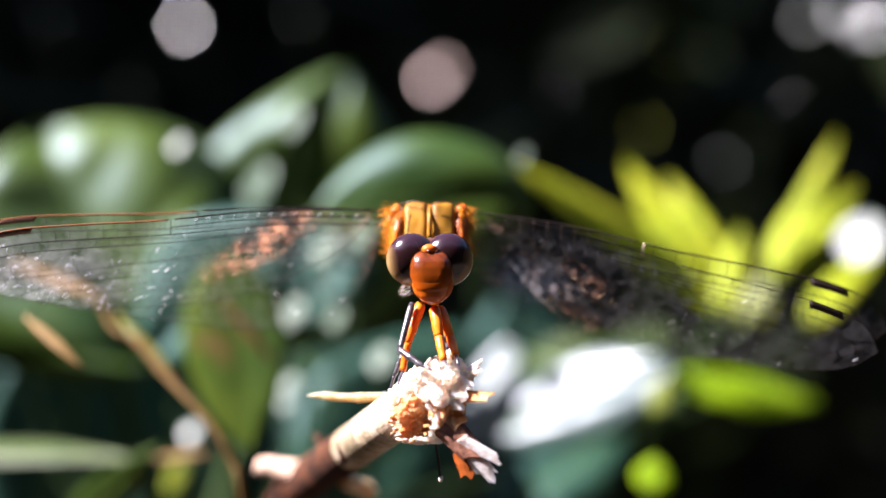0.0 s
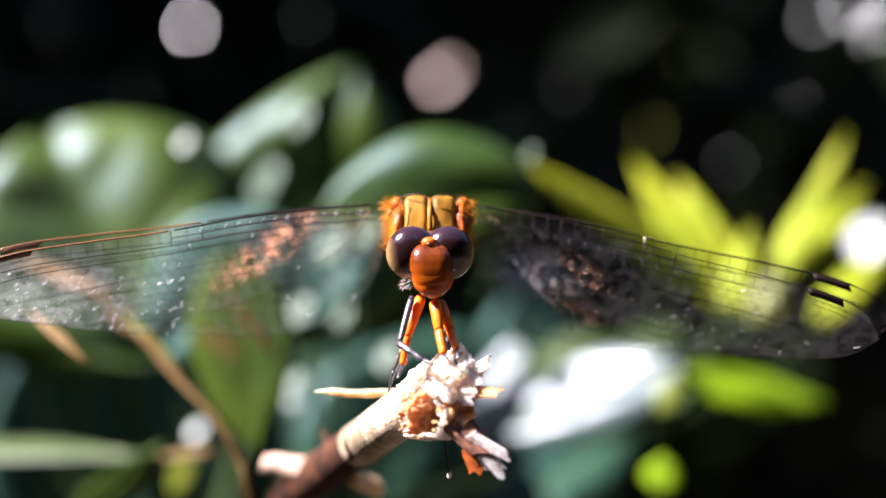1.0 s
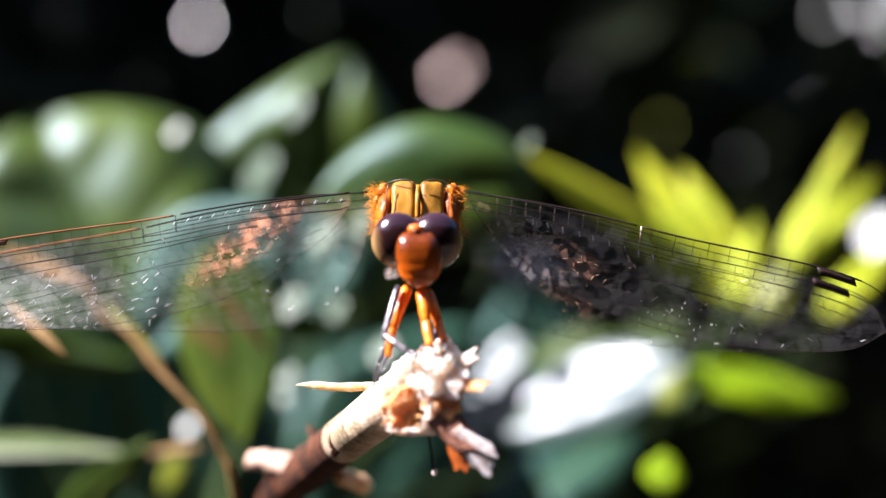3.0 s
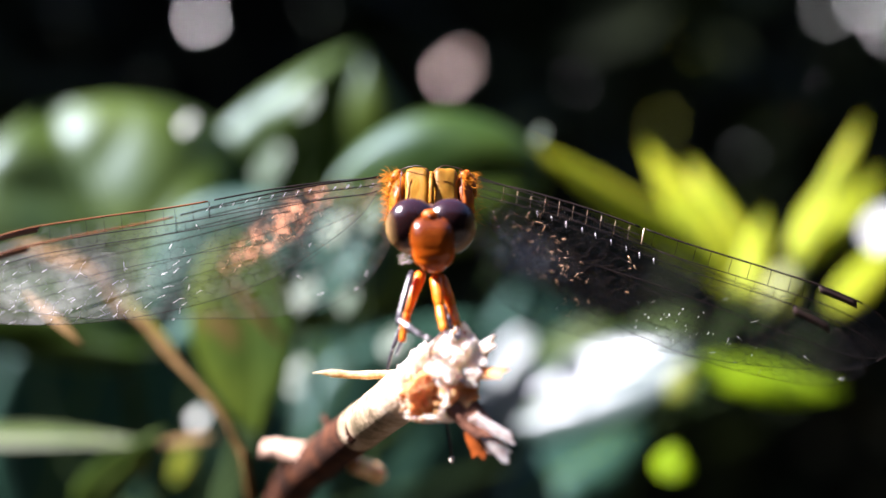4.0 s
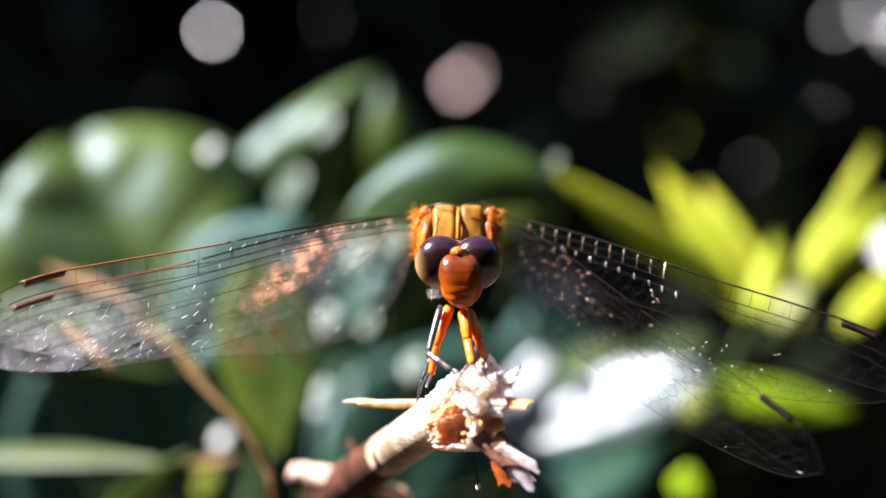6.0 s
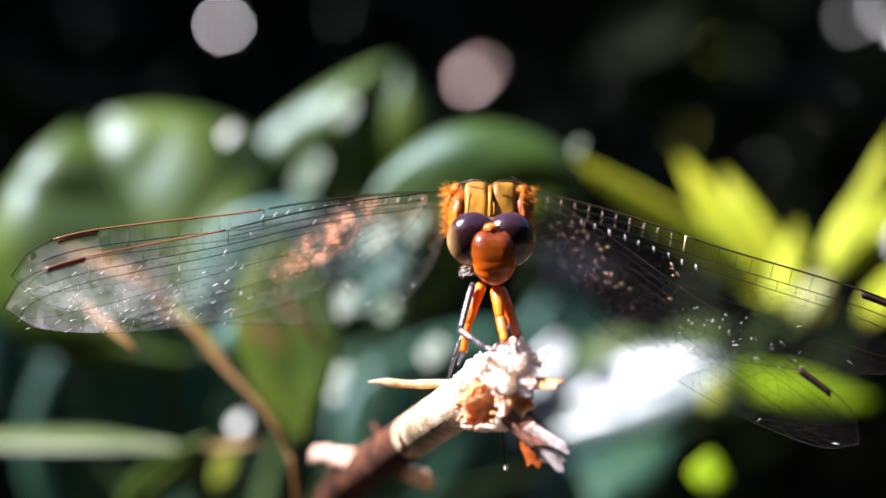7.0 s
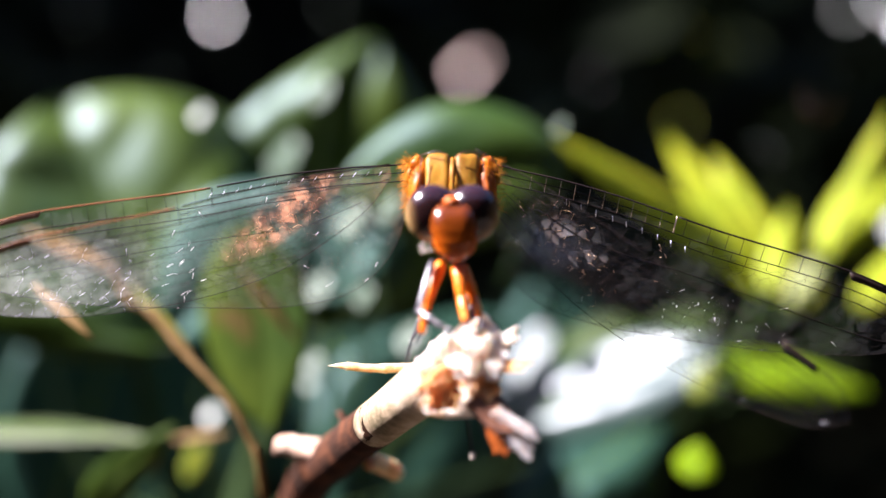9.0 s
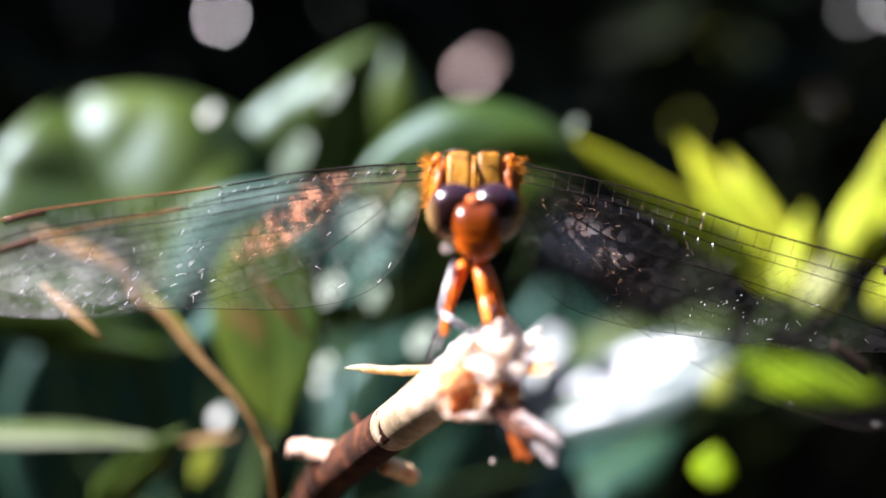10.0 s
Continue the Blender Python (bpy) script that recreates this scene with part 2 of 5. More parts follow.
costa_mat = chitin("amber vein", (0.11, 0.035, 0.010), (0.24, 0.08, 0.02), 0.25, 500, 0.0, 0.5).m
cross_bright = chitin("golden cross vein", (0.42, 0.26, 0.12), (0.85, 0.66, 0.45), 0.3, 900, 0.0, 0.5).m
# white base colour stands in for the sparkle of sunlit veins
fleck_mat = chitin("painted vein glint", (0.55, 0.55, 0.55), (0.95, 0.95, 0.93), 0.3, 900, 0.0, 0.5).m
gold_mat = chitin("golden vein", (0.34, 0.17, 0.06), (0.80, 0.52, 0.28), 0.3, 900, 0.0, 0.5).m
brown_mark = chitin("brown wing mark", (0.06, 0.025, 0.014), (0.16, 0.07, 0.035), 0.4, 500, 0.0, 0.0).m
stigma_mat = chitin("wing mark", (0.010, 0.007, 0.006), (0.03, 0.016, 0.012), 0.6, 500, 0.0, 0.0).set(Specular_IOR_Level=0.15).m

soil = Mat("soil")
soil.set(soil.ramp(soil.noise(25, 6), (0.3, (0.02, 0.015, 0.01)), (0.7, (0.06, 0.045, 0.03))), Roughness=0.95)
soil.bump(soil.noise(90, 6), 0.8, 0.01)
# near-black colour puts the hedge's deep shade into the material
shade = Mat("painted hedge shade")
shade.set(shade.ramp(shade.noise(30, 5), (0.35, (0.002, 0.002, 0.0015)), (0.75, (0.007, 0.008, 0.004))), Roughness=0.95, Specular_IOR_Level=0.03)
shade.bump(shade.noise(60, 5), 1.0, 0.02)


# ---- mesh helpers (millimetres) ----
def mesh_of(name, bm, material, smooth=True, tidy=True):
    if tidy:
        bmesh.ops.recalc_face_normals(bm, faces=bm.faces)
    me = bpy.data.meshes.new(name)
    bm.transform(Matrix.Scale(MM, 4))
    bm.to_mesh(me)
    bm.free()
    for p in me.polygons:
        p.use_smooth = smooth
    me.materials.append(material)
    return me


def part(name, bm, material, parent=None, label="", smooth=True, tidy=True):
    ob = new(name, mesh_of(name, bm, material, smooth, tidy))
    if parent:
        ob.parent = parent
    if label:
        ob["label"] = label
    return ob


def tube(bm, points, radii, sides=8, cap=True):
    """A round tube along points; radii: one or a list."""
    pts = [Vector(p) for p in points]
    if isinstance(radii, (int, float)):
        radii = [radii] * len(pts)
    rings, up = [], Vector((0.13, 0.21, 0.97))
    for i, p in enumerate(pts):
        d = (pts[min(i + 1, len(pts) - 1)] - pts[max(i - 1, 0)]).normalized()
        a = d.cross(up)
        if a.length < 0.05:
            a = d.cross(Vector((1, 0, 0)))
        a.normalize()
        b = d.cross(a)
        rings.append([bm.verts.new(p + (a * math.cos(k * math.tau / sides) + b * math.sin(k * math.tau / sides)) * radii[i]) for k in range(sides)])
    for r, s in zip(rings, rings[1:]):
        for k in range(sides):
            bm.faces.new((r[k], r[(k + 1) % sides], s[(k + 1) % sides], s[k]))
    if cap:
        bm.faces.new(rings[0][::-1])
        bm.faces.new(rings[-1])
    return rings


def curve(points, steps=6):
    """A smooth line through points."""
    p = [Vector(q) for q in points]
    p = [p[0] * 2 - p[1]] + p + [p[-1] * 2 - p[-2]]
    out = []
    for a, b, c, d in zip(p, p[1:], p[2:], p[3:]):
        for i in range(steps):
            t = i / steps
            out.append(0.5 * (2 * b + (c - a) * t + (2 * a - 5 * b + 4 * c - d) * t * t + (3 * b - a - 3 * c + d) * t ** 3))
    return out + [p[-2]]


def blob(bm, centre, radii, seg=24, rings=16, turn=None, rough=0.0, freq=1.0, squeeze=None):
    """A rounded body: an ellipsoid, dented by noise and by squeeze(unit vector) if given."""
    made = bmesh.ops.create_uvsphere(bm, u_segments=seg, v_segments=rings, radius=1.0)["verts"]
    m = turn.to_3x3() if turn else Matrix.Identity(3)
    for v in made:
        u = v.co.copy()
        k = 1.0 + rough * noise.noise(u * freq + Vector(centre))
        if squeeze:
            k *= squeeze(u)
        v.co = m @ Vector((u.x * radii[0] * k, u.y * radii[1] * k, u.z * radii[2] * k)) + Vector(centre)
    return made


def leaf_grid(length, width, fold=0.15, bend=0.1, twist=0.0, round_tip=0.5, wave=0.02, n=22, m=14, phase=0.0, puff=0.07, quilt=0.0, roll=0.0, ripple=0.014):
    """A leaf blade along +x from its base, upper side +z, with a crease at the midrib and raised side veins."""
    bm = bmesh.new()
    grid, rim = [], bm.verts.layers.float.new("edge")
    for i in range(n + 1):
        u = i / n
        w = (math.sin(math.pi * min(1.0, u ** (0.55 + 0.5 * round_tip))) ** (1.05 - 0.55 * round_tip)) * width / 2 + 0.02
        row = []
        for j in range(m + 1):
            v = 2 * j / m - 1
            z = -fold * width * 0.5 * abs(v) ** 1.2 - bend * length * (u - 0.25) ** 2
            z += wave * width * math.sin(u * 9.0 + phase + (1.5 if v > 0 else 0)) * abs(v) ** 2
            z += puff * width * math.sin(math.pi * abs(v)) * (0.7 + 0.5 * math.sin(u * 5 + phase + (2 if v > 0 else 0)))
            z += quilt * width * abs(math.sin((u - abs(v) * 0.35) * 10.0 + phase + (0.6 if v > 0 else 0))) ** 0.7 * math.sin(math.pi * min(1.0, abs(v) * 1.05)) ** 0.7 if 0 < abs(v) < 0.95 else 0.0
            z -= roll * width * max(0.0, (max(abs(v), (u - 0.5) / 0.5) - 0.55) / 0.45) ** 2
            z += ripple * width * math.sin((u - abs(v) * 0.22) * 46) * min(1, abs(v) * 3)
            y = v * w
            a = twist * (u - 0.3)
            row.append(bm.verts.new((length * u - 0.0, y * math.cos(a) - z * math.sin(a), y * math.sin(a) + z * math.cos(a))))
            row[-1][rim] = max(abs(v), (u - 0.55) / 0.45) ** 2
        grid.append(row)
    for i in range(n):
        for j in range(m):
            bm.faces.new((grid[i][j], grid[i + 1][j], grid[i + 1][j + 1], grid[i][j + 1]))
    return bm, grid


def frame_of(base, tip, normal):
    """The pose of a leaf from its base and tip and the way that its upper side faces."""
    x = (Vector(tip) - Vector(base)).normalized()
    z = Vector(normal)
    z = (z - x * z.dot(x)).normalized()
    y = z.cross(x)
    m = Matrix((x, y, z)).transposed().to_4x4()
    return Matrix.Translation(Vector(base) * MM) @ m


def leaf(name, parent, base, tip, width, normal, material, rib=None, label="", thick=0.22, **shape):
    """One leaf with its midrib, as a part of a plant."""
    length = (Vector(tip) - Vector(base)).length
    bm, grid = leaf_grid(length, width, **shape)
    mid = len(grid[0]) // 2
    spine = [r[mid].co.copy() for r in grid]
    ob = part(name, bm, material, parent, label, tidy=False)
    so = ob.modifiers.new("thickness", 'SOLIDIFY')
    so.thickness, so.offset = thick * MM, -1
    ob.matrix_basis = frame_of(base, tip, normal)
    bm = bmesh.new()
    r0 = max(0.18, width * 0.018)
    tube(bm, [p + Vector((0, 0, 0.02)) for p in spine], [r0 * (1.15 - 0.95 * i / len(spine)) for i in range(len(spine))], 6)
    part("midrib", bm, rib or stem_green, ob)
    return ob


def thing(name, at, label, category, group=""):
    ob = new(name)
    ob.empty_display_size = 0.005
    ob.location = Vector(at) * MM
    return tagged(ob, label, category, group)


def stalk(name, parent, points, radii, material, label="", sides=8, rough=0.12):
    bm = bmesh.new()
    line = curve(points, 6)
    n = len(line)
    if isinstance(radii, (int, float)):
        radii = (radii, radii)
    rr = [radii[0] + (radii[1] - radii[0]) * i / (n - 1) for i in range(n)]
    tube(bm, line, rr, sides)
    for v in bm.verts:
        k = noise.noise(v.co * 0.9) * rough * max(radii)
        v.co += Vector((noise.noise(v.co * 1.7), noise.noise(v.co * 1.3 + Vector((5, 0, 0))), noise.noise(v.co * 1.5 + Vector((0, 7, 0))))) * k * 1.5
    return part(name, bm, material, parent, label)


# ---- the ground and the hedge behind ----
bm = bmesh.new()
bmesh.ops.create_grid(bm, x_segments=40, y_segments=40, size=60000)
for v in bm.verts:
    v.co.z = -420 + 12 * noise.noise(v.co * 0.004)
tagged(part("ground", bm, soil.m, None, "dark bare soil under the shrubs"), kind="structure")

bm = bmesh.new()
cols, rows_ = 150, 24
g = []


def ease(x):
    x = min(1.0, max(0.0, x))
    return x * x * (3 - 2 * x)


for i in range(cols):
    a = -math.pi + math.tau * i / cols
    # raised out of view, to the right and behind, to block sky light
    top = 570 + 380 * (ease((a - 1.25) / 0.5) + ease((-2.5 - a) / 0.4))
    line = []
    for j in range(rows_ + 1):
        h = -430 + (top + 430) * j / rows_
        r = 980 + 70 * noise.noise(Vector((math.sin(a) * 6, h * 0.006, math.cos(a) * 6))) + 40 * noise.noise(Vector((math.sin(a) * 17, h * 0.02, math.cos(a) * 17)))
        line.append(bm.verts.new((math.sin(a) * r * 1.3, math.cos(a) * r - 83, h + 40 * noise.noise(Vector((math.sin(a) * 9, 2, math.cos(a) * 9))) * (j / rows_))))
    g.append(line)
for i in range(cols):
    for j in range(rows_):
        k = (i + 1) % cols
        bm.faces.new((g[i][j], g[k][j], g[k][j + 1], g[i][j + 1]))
tagged(part("backdrop", bm, shade.m, None, "near-black sheet that stands for the deep shade of a hedge"), kind="structure")

# unseen clumps added on the sunny side to shade the hedge; their gap lets some sun through
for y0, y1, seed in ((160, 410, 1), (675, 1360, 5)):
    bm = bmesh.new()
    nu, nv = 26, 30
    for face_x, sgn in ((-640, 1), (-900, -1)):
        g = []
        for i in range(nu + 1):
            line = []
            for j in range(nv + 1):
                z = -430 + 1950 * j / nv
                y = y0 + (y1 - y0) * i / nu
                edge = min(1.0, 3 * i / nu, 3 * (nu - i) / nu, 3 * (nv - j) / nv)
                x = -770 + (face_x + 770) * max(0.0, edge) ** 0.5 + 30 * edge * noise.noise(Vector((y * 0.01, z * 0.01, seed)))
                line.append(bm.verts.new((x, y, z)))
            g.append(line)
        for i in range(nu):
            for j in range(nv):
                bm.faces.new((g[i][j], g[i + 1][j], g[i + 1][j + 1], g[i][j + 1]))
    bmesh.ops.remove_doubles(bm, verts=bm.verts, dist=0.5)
    tagged(part("shade_clump", bm, shade.m, None, "unseen tall clump added to shade the hedge"), category="hedge")

# hedge leaves with deep shade put into their colour, too many to count
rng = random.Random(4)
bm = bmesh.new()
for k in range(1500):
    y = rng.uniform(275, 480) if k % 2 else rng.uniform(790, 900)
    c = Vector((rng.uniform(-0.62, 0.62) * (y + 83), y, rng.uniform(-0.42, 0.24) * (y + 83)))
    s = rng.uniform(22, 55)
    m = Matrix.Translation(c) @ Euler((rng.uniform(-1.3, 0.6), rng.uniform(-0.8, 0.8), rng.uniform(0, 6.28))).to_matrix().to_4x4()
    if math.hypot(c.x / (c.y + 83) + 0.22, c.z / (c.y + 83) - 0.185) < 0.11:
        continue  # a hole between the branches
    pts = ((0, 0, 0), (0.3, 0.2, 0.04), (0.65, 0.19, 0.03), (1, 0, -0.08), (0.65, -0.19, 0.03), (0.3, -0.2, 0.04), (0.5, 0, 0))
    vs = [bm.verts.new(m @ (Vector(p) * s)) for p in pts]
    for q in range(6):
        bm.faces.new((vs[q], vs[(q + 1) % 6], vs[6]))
tagged(part("hedge_leaves", bm, leaf_hedge, None, "hedge leaves coloured near-black to stand for deep shade", smooth=False, tidy=False), category="foliage", kind="stuff")

# waxy leaves on the hedge that mirror the sun
waxy = thing("hedge_branch", (0, 700, -300), "dark hedge branches with small waxy leaves that glint", "branch")
EYE = Vector((0, -83, 0))


def glint(p, size, material=None, tilt=0.0, owner=None):
    """A small waxy leaf added for a glint: it faces half way between the sun and the camera, or is tilted from that by
    some degrees.
    """
    p = Vector(p)
    n = (SUN + (EYE - p).normalized()).normalized()
    n = (n + n.cross(Vector((0.3, 0.8, 0.5))).normalized() * math.tan(radians(tilt))).normalized()
    side = n.cross(Vector((0.0, 0.2, 1.0))).normalized()
    owner = owner or waxy
    o = owner.location / MM
    a, b = p - side * size * 0.6 - o, p + side * size * 0.6 - o
    bm, grid = leaf_grid(size * 1.1, size, 0.02, 0.0, 0, 0.9, 0.0, 14, 8, puff=0.035, ripple=0.0)
    ob = part("leaf", bm, material or leaf_glint, owner, tidy=False)
    ob.matrix_basis = frame_of(a, b, n)
    return a


bases = []
for spec in (
    ((-141.77, 600.0, 125.6), 6.0),
    ((-19.09, 600.0, 103.02), 5.0, leaf_russet, 7.0),
    ((-3.23, 620.0, 98.31), 7.5, leaf_russet, 2.0),
    ((3.37, 640.0, 107.21), 6.0, leaf_russet, 4.0),
    ((85.18, 660.0, 134.07), 7.0, leaf_green, 36.0),
    ((43.98, 660.0, 128.70), 7.0, leaf_green, 40.0),
    ((207.57, 650.0, 87.15), 4.0, leaf_orange, 46.0),
    ((230.45, 560.0, 115.76), 12.0, leaf_glint, 1.5),
    ((196.00, 560.0, 122.23), 6.0, leaf_sheen, 5.5),
    ((217.72, 570.0, 129.16), 7.5, leaf_glint, 4.0),
    ((184.13, 545.0, 27.48), 9.0, leaf_sheen),
    ((149.70, 560.0, 44.57), 5.5, leaf_sheen),
    ((140.48, 630.0, 116.97), 6.0, leaf_olive, 28.0),
    ((122.97, 640.0, 71.93), 6.0, leaf_olive, 28.0),
    ((107.64, 650.0, 125.70), 5.0, leaf_green, 28.0),
    ((-77.36, 600.0, 131.41), 2.4, leaf_sheen, 11.0),
    ((200.25, 600.0, 79.06), 2.4, leaf_sheen),
    ((-182.65, 640.0, 93.76), 1.6, leaf_sheen, 12.0),
    ((-233.02, 640.0, 134.06), 1.6, leaf_sheen, 12.0),
    ((39.01, 640.0, 134.06), 1.6, leaf_sheen),
    ((74.60, 660.0, 99.80), 1.8, leaf_sheen),
):
    bases.append(glint(*spec))
stalk("stem", waxy, [(0, 0, -128), (6, -8, -60), (0, 0, 0)], (3.0, 1.4), bark_brown)
for i, b in enumerate(bases):
    stalk("stem", waxy, [b, b * 0.55 + Vector((0, 30, -40)), (0, 0, 0)], (0.4, 1.2), leaf_hedge, sides=5, rough=0.0)

# ---- the broad-leaved shrub ----
shrub = thing("broadleaf_shrub", (-34.42, 70.0, -75.52), "broad glossy dark green leaves of a shrub in sun", "shrub")
so = shrub.location / MM


def R(p):
    return Vector(p) - so


stalk("stem", shrub, [R((-50, 120, -428)), R((-44, 95, -250)), R((-34.42, 70.0, -75.52))], (3.6, 1.6), bark_brown, "woody brown stem")
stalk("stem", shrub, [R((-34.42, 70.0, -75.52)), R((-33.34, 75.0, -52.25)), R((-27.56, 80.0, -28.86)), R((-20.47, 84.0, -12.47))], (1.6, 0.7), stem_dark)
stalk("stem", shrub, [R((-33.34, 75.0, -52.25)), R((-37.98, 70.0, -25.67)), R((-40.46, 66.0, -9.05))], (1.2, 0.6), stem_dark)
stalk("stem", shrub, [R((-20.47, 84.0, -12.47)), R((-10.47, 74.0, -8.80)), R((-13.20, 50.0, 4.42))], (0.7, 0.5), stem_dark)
# small leaves added on the shrub, turned to the sun, standing for glints and sheen
for p, size, material, *tilt in (
    ((-11.12, 50.0, -7.35), 2.8, leaf_sheen, 19.0),
    ((-30.51, 60.0, 12.75), 2.2, leaf_sheen, 9.0),
    ((-17.80, 68.0, 16.27), 3.6, leaf_sheen, 17.0),
    ((-22.88, 72.0, 8.60), 6.0, leaf_sheen, 23.0),
    ((-11.44, 41.0, 0.44), 3.8, leaf_sheen, 16.0),
    ((-7.80, 41.0, 1.60), 3.0, leaf_sheen, 19.0),
    ((-15.88, 50.0, -6.59), 3.6, leaf_sheen, 15.0),
    ((-6.30, 54.0, -12.07), 3.4, leaf_sheen, 14.0),
    ((-16.25, 50.0, -14.43), 2.4, leaf_sheen, 13.0),
    ((-16.48, 50.0, -16.41), 2.2, leaf_sheen, 13.0),
    ((-29.07, 60.0, -21.24), 2.2, leaf_sheen, 6.0),
    ((-62.16, 92.0, -9.81), 2.4, leaf_sheen),
    ((78.2, 140.0, 2.2), 7.5, leaf_sheen),
    ((9.79, 53.0, 10.82), 1.5, leaf_sheen, 17.0),
):
    b = glint(p, size, material, *tilt, owner=shrub)
    stalk("leaf_stem", shrub, [b, b * 0.7 + Vector((0, 6, -4)), R((-30.4, 77.0, -40.5))], (0.12, 0.3), stem_dark, sides=5, rough=0.0)
leaf("leaf", shrub, R((-35.33, 66.0, -14.19)), R((-50.74, 70.0, 17.69)), 41.0, (0.22, -0.96, 0.12), leaf_broad, rib=leaf_broad, ripple=0.0, quilt=0.022, roll=0.10, n=44, m=30, puff=0.055, fold=0.02, bend=0.2, round_tip=1.0, label="broad puffed leaf with a pale sheen")
leaf("leaf", shrub, R((-22.74, 84.0, -14.11)), R((-12.93, 76.0, 24.12)), 35.0, (0.06, -0.96, 0.22), leaf_broad, rib=leaf_broad, ripple=0.0, quilt=0.020, roll=0.05, n=44, m=30, puff=0.025, fold=0.0, bend=0.24, round_tip=0.45, phase=1.0)
leaf("leaf", shrub, R((-13.20, 50.0, 4.42)), R((10.18, 47.0, 6.70)), 15.5, (0.36, -0.93, 0.08), leaf_broad, rib=leaf_broad, ripple=0.0, quilt=0.006, roll=0.08, n=44, m=30, puff=0.05, fold=0.10, bend=0.12, round_tip=0.95, phase=2.0)
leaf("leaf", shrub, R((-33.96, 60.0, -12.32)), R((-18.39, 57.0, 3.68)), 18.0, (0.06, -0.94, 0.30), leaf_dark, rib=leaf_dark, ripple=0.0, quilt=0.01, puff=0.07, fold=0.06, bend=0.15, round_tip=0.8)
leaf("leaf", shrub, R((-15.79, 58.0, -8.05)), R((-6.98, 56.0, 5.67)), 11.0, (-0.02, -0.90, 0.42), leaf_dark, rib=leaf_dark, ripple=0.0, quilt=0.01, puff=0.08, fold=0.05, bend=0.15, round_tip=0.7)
leaf("leaf", shrub, R((-21.87, 40.0, 0.24)), R((-18.46, 36.0, -19.37)), 11.0, (-0.26, -0.93, 0.25), leaf_spot, rib=leaf_spot, ripple=0.0, puff=0.04, fold=0.03, bend=0.05, round_tip=0.6, label="mottled green leaf with a brown edge")
leaf("withered_edge", shrub, R((-20.93, 36.0, -4.48)), R((-15.54, 35.0, -10.98)), 1.1, (-0.4, -0.7, 0.6), leaf_dead, rib=leaf_dead, fold=0.3, bend=0.1, round_tip=0.6, label="withered brown edge of a leaf")
leaf("leaf", shrub, R((-61.89, 58.0, -23.30)), R((-32.06, 42.0, -19.48)), 4.8, (0.35, -0.5, 0.75), leaf_pale, fold=0.12, bend=0.1, round_tip=0.5)
leaf("leaf", shrub, R((-38.42, 44.0, -28.53)), R((-27.95, 38.0, -19.79)), 4.2, (0.55, -0.75, 0.35), leaf_spot, fold=0.15, bend=0.1, round_tip=0.3)
leaf("leaf", shrub, R((-31.0, 56.0, -28.0)), R((-28.6, 54.0, -23.6)), 2.6, (-0.1, -0.85, 0.4), leaf_olive, fold=0.1, bend=0.1, round_tip=0.7, label="small yellow leaf")
leaf("leaf", shrub, R((-28.39, 40.0, -20.97)), R((-22.77, 39.0, -19.89)), 0.8, (-0.3, -0.7, 0.6), leaf_orange, rib=leaf_orange, fold=0.2, bend=0.1, round_tip=0.4, label="narrow withered orange leaf")
leaf("leaf", shrub, R((7.05, 74.0, -23.55)), R((29.42, 66.0, -12.98)), 12.5, (-0.49, -0.68, 0.55), leaf_gloss, ripple=0.0, quilt=0.012, n=36, m=22, puff=0.08, fold=0.02, bend=0.08, round_tip=0.7, label="waxy leaf that mirrors the sun")
leaf("leaf", shrub, R((12.39, 78.0, -15.88)), R((20.79, 80.0, -10.94)), 6.0, (-0.35, -0.7, 0.6), leaf_pale, fold=0.1, bend=0.1, round_tip=0.8)
leaf("leaf", shrub, R((22.52, 84.0, -15.97)), R((34.44, 88.0, -10.30)), 6.5, (-0.15, -0.8, 0.55), leaf_pale, fold=0.1, bend=0.1, round_tip=0.7)
leaf("leaf", shrub, R((4.11, 60.0, -24.33)), R((8.95, 63.0, -10.23)), 8.0, (-0.48, -0.70, 0.53), leaf_gloss, puff=0.03, fold=-0.1, bend=0.1, round_tip=0.6)
leaf("leaf", shrub, R((6.81, 86.0, -19.70)), R((29.85, 92.0, -12.26)), 8.5, (-0.1, -0.55, 0.8), leaf_broad, fold=0.1, bend=0.1, round_tip=0.6)
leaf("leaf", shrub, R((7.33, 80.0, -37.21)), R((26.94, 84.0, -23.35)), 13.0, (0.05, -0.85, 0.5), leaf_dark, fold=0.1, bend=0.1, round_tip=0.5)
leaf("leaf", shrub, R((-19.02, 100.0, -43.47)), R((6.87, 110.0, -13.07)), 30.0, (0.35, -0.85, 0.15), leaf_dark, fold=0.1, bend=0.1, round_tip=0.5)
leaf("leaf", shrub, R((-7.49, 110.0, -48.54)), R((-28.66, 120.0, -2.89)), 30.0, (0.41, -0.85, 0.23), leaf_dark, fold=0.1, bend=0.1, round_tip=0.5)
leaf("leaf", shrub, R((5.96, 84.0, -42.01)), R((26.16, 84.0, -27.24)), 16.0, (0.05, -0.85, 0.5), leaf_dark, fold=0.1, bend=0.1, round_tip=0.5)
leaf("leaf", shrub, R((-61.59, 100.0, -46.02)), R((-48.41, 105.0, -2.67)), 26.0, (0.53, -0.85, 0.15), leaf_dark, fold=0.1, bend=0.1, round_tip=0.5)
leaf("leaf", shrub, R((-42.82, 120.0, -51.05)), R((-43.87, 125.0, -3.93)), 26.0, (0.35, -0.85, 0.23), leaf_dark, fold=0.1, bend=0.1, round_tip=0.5)
